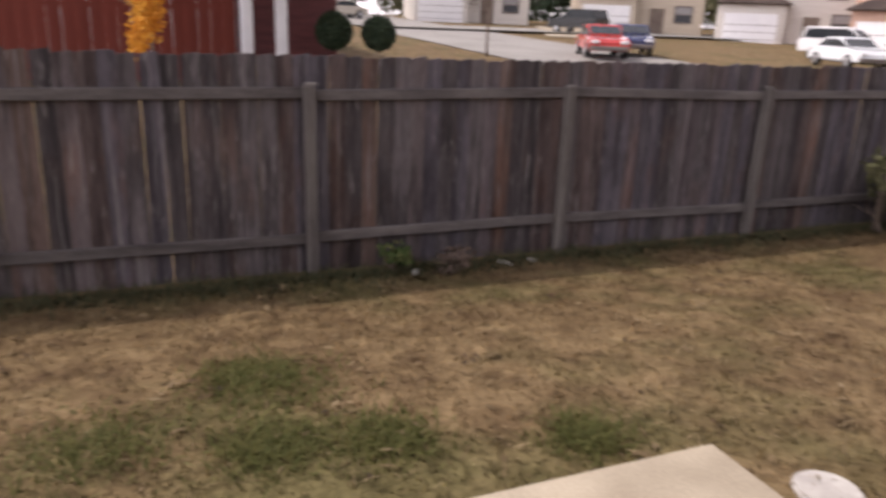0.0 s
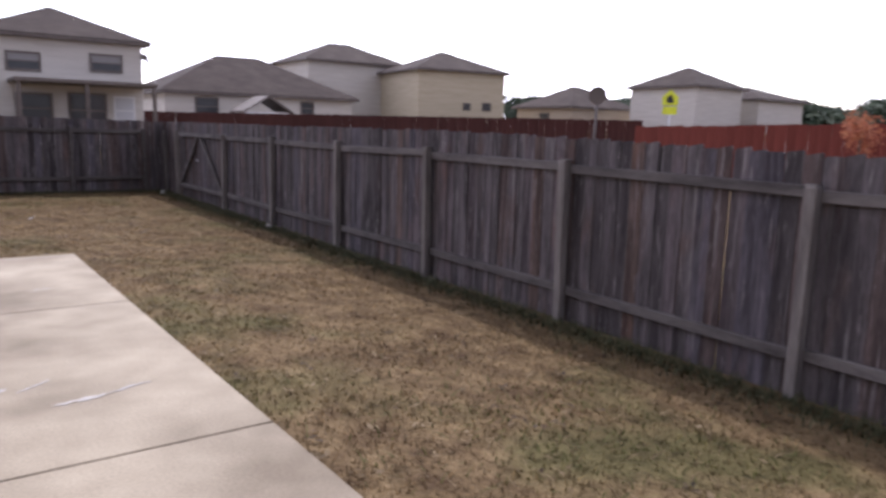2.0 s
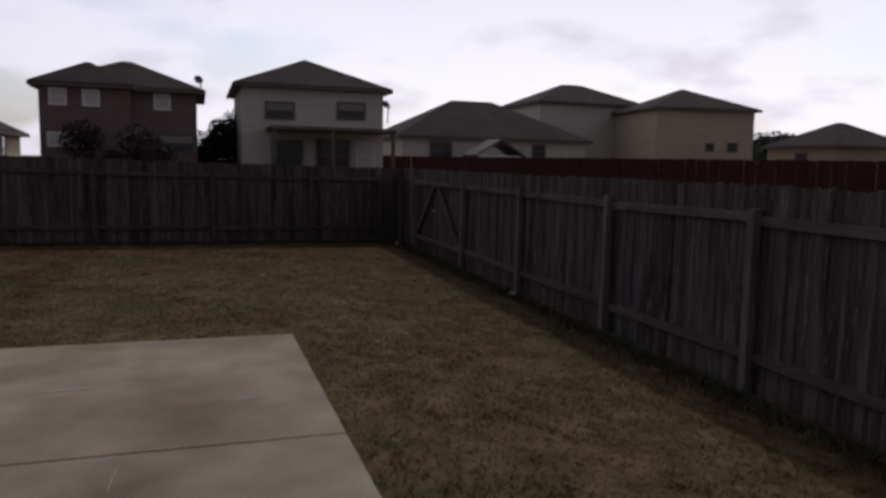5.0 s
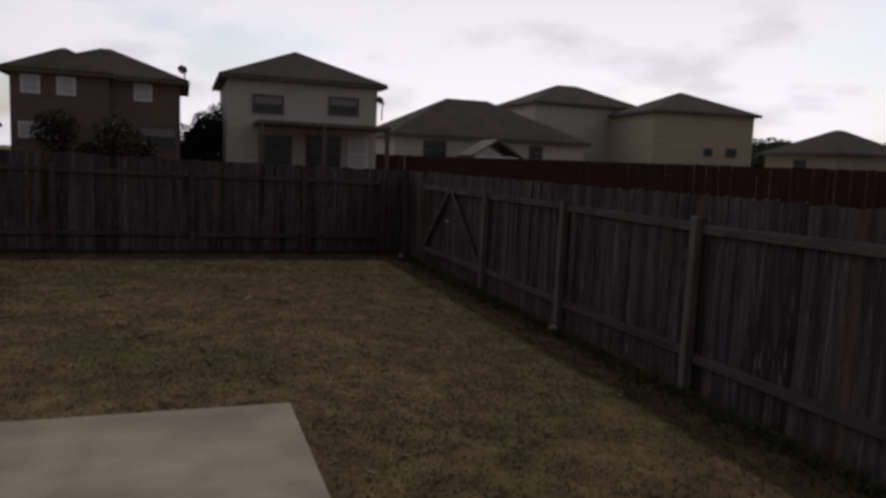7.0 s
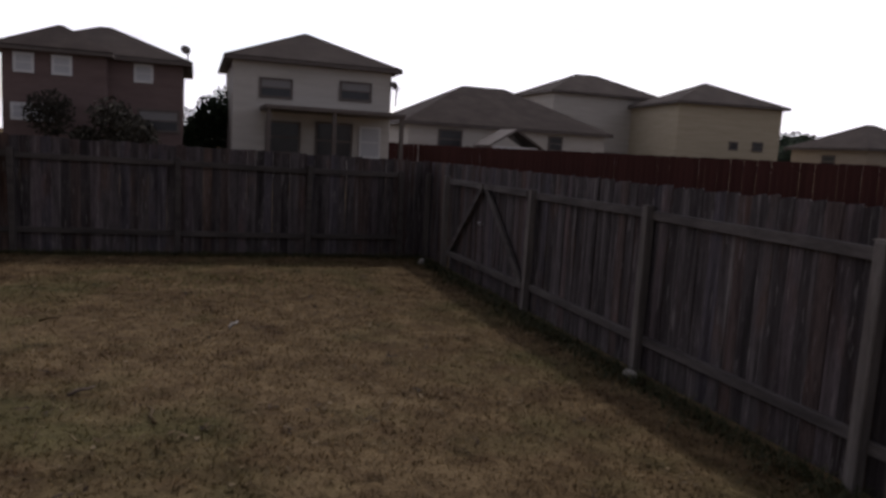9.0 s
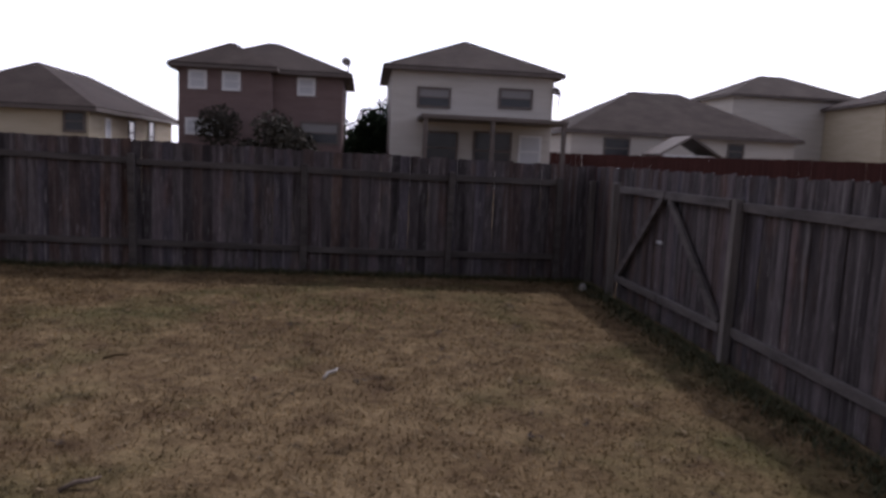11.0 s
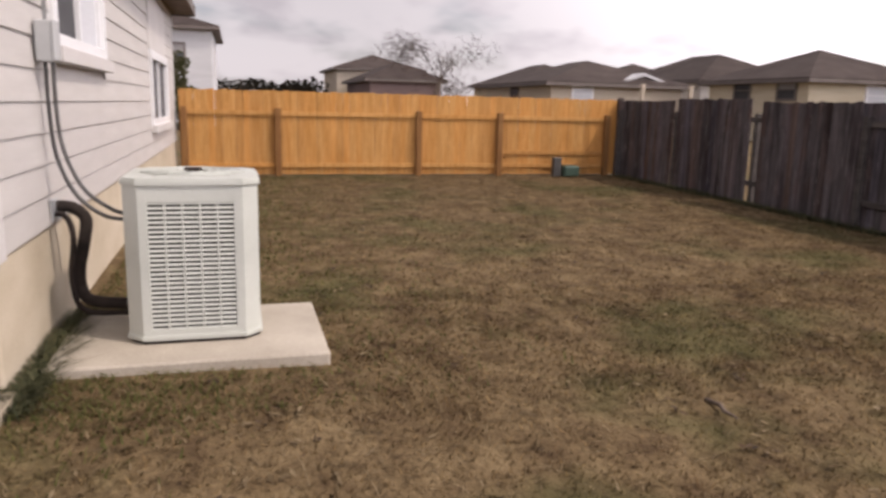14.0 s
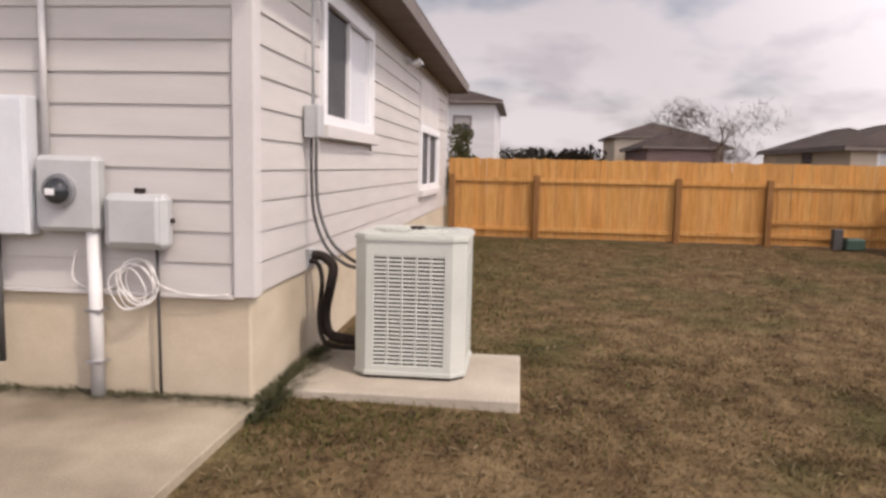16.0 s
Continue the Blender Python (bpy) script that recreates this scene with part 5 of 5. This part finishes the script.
shrub("dark evergreen between the houses", (3.1, 52.0), (2.3, 1.9, 1.95), leaf_dark, 8000, .13, 13)
shrub("olive tree beside the white house", (-36.5, 8.9), (1.1, 1.1, 1.7), leaf_olive, 1600, .16, 15, None, "tree")
for k, (x, y, s) in enumerate(((-60, 15.5, 2.0), (-64, 17.5, 2.1), (-58, 13.8, 1.9), (-66, 12.8, 2.2))):
    shrub("dark evergreen tree down the block", (x, y), (1.5 * s, 1.5 * s, .72 * s), leaf_shrub, 1200, .3, 20 + k, None, "tree")
for k in range(14):
    a = radians(42 + 2.6 * k)
    shrub("distant dark tree on the rise", (105 * math.sin(a), 105 * math.cos(a)), (6.5, 5.0, (1.9 if k < 3 else 2.0) + .3 * math.sin(k * 2.1)), leaf_dark, 4200, .42, 40 + k, None, "tree")
for k in range(13):
    a = radians(99 + 4.0 * k)
    shrub("dark tree behind the houses across the street", (100 * math.sin(a), 100 * math.cos(a)), (6.5, 6.5, 3.2 + .5 * math.sin(k * 1.7)), leaf_dark if k % 2 else leaf_olive, 3000, .45, 70 + k, None, "tree")
shrub("bushy weed with bare stems against the fence", (6.0, -7.75), (.55, .5, .42), leaf_olive, 1500, .05, 31)
tree("bare sapling leaning on the fence", (6.2, -7.75), .9, .04, .62, 3, None, None, 0, .1, 33)
shrub("small dry weed at the fence foot", (6.15, -2.35), (.22, .2, .14), leaf_dry, 220, .03, 35)
shrub("small green weed at the fence foot", (6.35, -1.9), (.16, .14, .16), leaf_weed, 260, .03, 37)

# road signs
sg = empty("crossing_sign", (31.8, 24.4, ground_z(31.8, 24.4) + .2), "yellow-green school crossing sign on a post", "sign", "", "", -53)
part("pole", tube([(0, 0, -.5), (0, 0, 2.8)], .035, 8), steel, sg)
part("plate", prism([(-.38, 2.15), (.38, 2.15), (.38, 2.55), (0, 2.92), (-.38, 2.55)], -.07, -.045), sign_yellow, sg)
part("symbol", prism([(-.17, 2.26), (.17, 2.26), (.14, 2.45), (.05, 2.64), (-.1, 2.62), (-.19, 2.45)], -.076, -.068), sign_black, sg, "dark plain crossing symbol")
part("lower_plate", box(-.34, .34, -.07, -.045, 1.7, 2.09, .004), sign_yellow, sg)
sp = empty("signpost", (17.9, 16.4, ground_z(17.9, 16.4)), "pale wooden signpost with a dark sign back", "sign", "", "", -48)
part("pole", tube([(-.04, 0, -.2), (.05, 0, 2.6)], .045, 8), old_post, sp)
bm = bmesh.new()
bmesh.ops.create_cone(bm, cap_ends=True, segments=8, radius1=.28, radius2=.28, depth=.02)
part("plate", bm, fascia_paint, sp, "", (.05, -.05, 2.55), (90, 22.5, 0))

# ---- things lying on the lawn ----
def twig(at, length, rz, material, label):
    z = ground_z(*at) + .02
    t = part("stick", tube([(-length / 2, 0, 0), (-length * .1, .02, .012), (length * .2, -.01, .015), (length / 2, .015, .01)], [.012, .014, .012, .006], 6), material, None, label, (*at, z), (0, -4, rz))
    tagged(t, "", "stick")


twig((2.85, 15.2), .22, 60, stone, "pale dry stick on the lawn")
twig((.25, 14.3), .34, -10, bark, "dark stick lying on the lawn")
twig((1.7, 13.2), .2, 30, bark, "short dark twig on the lawn")



def chunk(at, size, seed, label):
    """A pale broken lump of concrete half sunk at the fence foot."""
    rnd = random.Random(seed)
    bm = bmesh.new()
    bmesh.ops.create_icosphere(bm, subdivisions=2, radius=1.0)
    for v in bm.verts:
        v.co *= rnd.uniform(.82, 1.12)
        v.co = Vector((v.co.x * size[0], v.co.y * size[1], v.co.z * size[2]))
    c = part("rock", bm, stone, None, label, (*at, ground_z(*at) + size[2] * .35), (0, 0, rnd.uniform(0, 180)))
    tagged(c, "", "rock")


chunk((6.36, 13.35), (.05, .09, .05), 1, "pale broken concrete lump at a fence post's foot")
chunk((6.25, -2.05), (.03, .07, .03), 2, "small pale stone in the grass by the fence")
chunk((6.3, -2.95), (.03, .09, .025), 3, "small pale stone in the grass by the fence")
chunk((6.3, -3.25), (.03, .06, .025), 4, "small pale stone in the grass by the fence")
chunk((6.2, 19.6), (.04, .05, .08), 5, "upright pale lump of concrete beside the gate")
twig((2.2, 12.6), .26, 100, straw, "pale straw stalk lying on the lawn")
twig((1.1, 15.6), .20, 20, straw, "pale straw stalk lying on the lawn")

# ---- grass blades ----
def grass(name, label, n, region, hmin, hmax, seed, material=None):
    rs = np.random.RandomState(seed)
    pts = region(rs, n)
    n = len(pts)
    z = np.array([ground_z(x, y) for x, y in pts])
    ang, tilt, ht, wd = rs.uniform(0, math.tau, n), rs.choice((-1, 1), n) * rs.uniform(.55, 1.25, n), rs.uniform(hmin, hmax, n), rs.uniform(.003, .007, n)
    base = np.c_[pts, z - .004]
    side = np.c_[np.cos(ang), np.sin(ang), np.zeros(n)] * wd[:, None]
    lean = np.c_[-np.sin(ang), np.cos(ang), np.zeros(n)] * (ht * np.tan(np.clip(tilt, -1.2, 1.2)) * 1.1)[:, None]
    up = np.c_[np.zeros(n), np.zeros(n), ht]
    mid = base + lean * .35 + up * .6
    tip = base + lean + up * .95
    v = np.stack([base - side, base + side, mid + side * .7, mid - side * .7, tip], 1).reshape(-1, 3)
    me = bpy.data.meshes.new(name)
    k = np.arange(n) * 5
    loops = np.stack([k, k + 1, k + 2, k + 3, k + 3, k + 2, k + 4], 1).ravel()
    me.vertices.add(5 * n)
    me.vertices.foreach_set("co", v.ravel().astype(np.float32))
    me.loops.add(7 * n)
    me.loops.foreach_set("vertex_index", loops.astype(np.int32))
    me.polygons.add(2 * n)
    me.polygons.foreach_set("loop_start", np.stack([np.arange(n) * 7, np.arange(n) * 7 + 4], 1).ravel().astype(np.int32))
    me.update(calc_edges=True)
    me.materials.append(material or blade)
    return tagged(new(name, me), label, "grass", "", "stuff")


def clear(p):
    x, y = p[:, 0], p[:, 1]
    ok = ~((x < 2.78) & (y < 10.62) & (y > -2.2)) & ~((x < -.5) & (y < 10.62)) & ~((x > -2.1) & (x < -.84) & (y > 10.6) & (y < 12.29))
    return p[ok & (x < 6.5) & (x > -12.2) & (y < 20.4)]


def yard_near(rs, n):
    return clear(np.c_[rs.uniform(-2.5, 6.5, n), rs.uniform(-8, 20.4, n)])


def yard_far(rs, n):
    return clear(np.c_[rs.uniform(-12.2, 0, n), rs.uniform(10.6, 20.4, n)])


grass("grass", "dry tan and green lawn grass blades", 200000, yard_near, .012, .038, 1)
grass("grass", "coarse curled dry blades lying in the lawn", 26000, yard_near, .025, .05, 6, straw)
grass("grass", "dry lawn grass of the side yard", 90000, yard_far, .012, .038, 2)


def fence_foot(rs, n):
    a = np.c_[6.45 - np.abs(rs.normal(0, .18, n)), rs.uniform(-9, 20, n)]
    b = np.c_[rs.uniform(-12, 6.4, n // 2), 20.36 - np.abs(rs.normal(0, .12, n // 2))]
    c = np.c_[-.55 + np.abs(rs.normal(0, .03, n // 10)), rs.uniform(8, 10.6, n // 10)]
    d = np.c_[rs.uniform(-2.2, -.3, n // 16), 10.60 + np.abs(rs.normal(0, .05, n // 16))]
    return np.r_[a, b, c, d]


grass("weeds", "longer green weeds along fence and house feet", 18000, fence_foot, .03, .10, 3, weed_blade)


def house_foot(rs, n):
    m = n // 3
    return np.r_[np.c_[-.563 + np.abs(rs.normal(0, .022, n - m)), 10.58 - np.abs(rs.normal(0, 2.6, n - m))], np.c_[rs.uniform(-2.1, -.5, m), 10.60 + np.abs(rs.normal(0, .03, m))]]


grass("weeds", "low dusty weeds in the joint at the house foot", 6500, house_foot, .02, .12, 8, weed_blade)


def green_spots(rs, n):
    """Green tufts: a few spots by the patio, and a soft strip along the shady house wall."""
    spots = ((3.8, .4, .15), (4.15, -.45, .17), (3.5, -.33, .11), (3.4, -.85, .10), (3.08, -1.72, .08), (4.45, -.35, .12), (4.3, 3.7, .7), (2.85, 17.7, .5))
    out = [np.c_[rs.normal(x, r * 1.25, n // 30), rs.normal(y, r * 1.25, n // 30)] for x, y, r in spots]
    m = n // 2
    out.append(np.c_[rs.uniform(-12, -.2, m), 10.62 + np.abs(rs.normal(0, 1.25, m))])
    out.append(np.c_[rs.normal(-.3, .35, n // 40), rs.normal(10.95, .4, n // 40)])
    return clear(np.concatenate(out))


grass("grass", "soft green grass tufts in the dry lawn", 26000, green_spots, .02, .055, 4, green_blade)


def litter(name, label, clumps, per, spread, size, material, seed, region):
    """Small flat leaves in loose clumps on the lawn."""
    rs = np.random.RandomState(seed)
    c = region(rs, clumps)
    v, f = [], []
    for x, y in c:
        for _ in range(rs.randint(1, per + 1)):
            px, py = x + rs.normal(0, spread), y + rs.normal(0, spread)
            a, l, w = rs.uniform(0, math.tau), size * rs.uniform(.5, 1.3), size * rs.uniform(.2, .55)
            ux, uy = math.cos(a), math.sin(a)
            z = ground_z(px, py) + rs.uniform(.012, .034)
            t = rs.uniform(-.012, .012)
            k = len(v)
            v += [(px - ux * l, py - uy * l, z - t), (px - uy * w, py + ux * w, z), (px + ux * l, py + uy * l, z + t), (px + uy * w, py - ux * w, z + .004)]
            f.append((k, k + 1, k + 2, k + 3))
    return tagged(new(name, soup(name, v, f, material)), label, "leaves", "", "stuff")


def whole_yard(rs, n):
    return clear(np.c_[rs.uniform(-12, 6.4, n), rs.uniform(-7, 20.3, n)])


litter("fallen_leaves", "dark fallen leaves in small clumps on the lawn", 900, 7, .03, .028, leaf_litter, 21, whole_yard)
litter("dry_straw", "dry grass clippings on the lawn", 2200, 4, .05, .035, straw, 22, whole_yard)
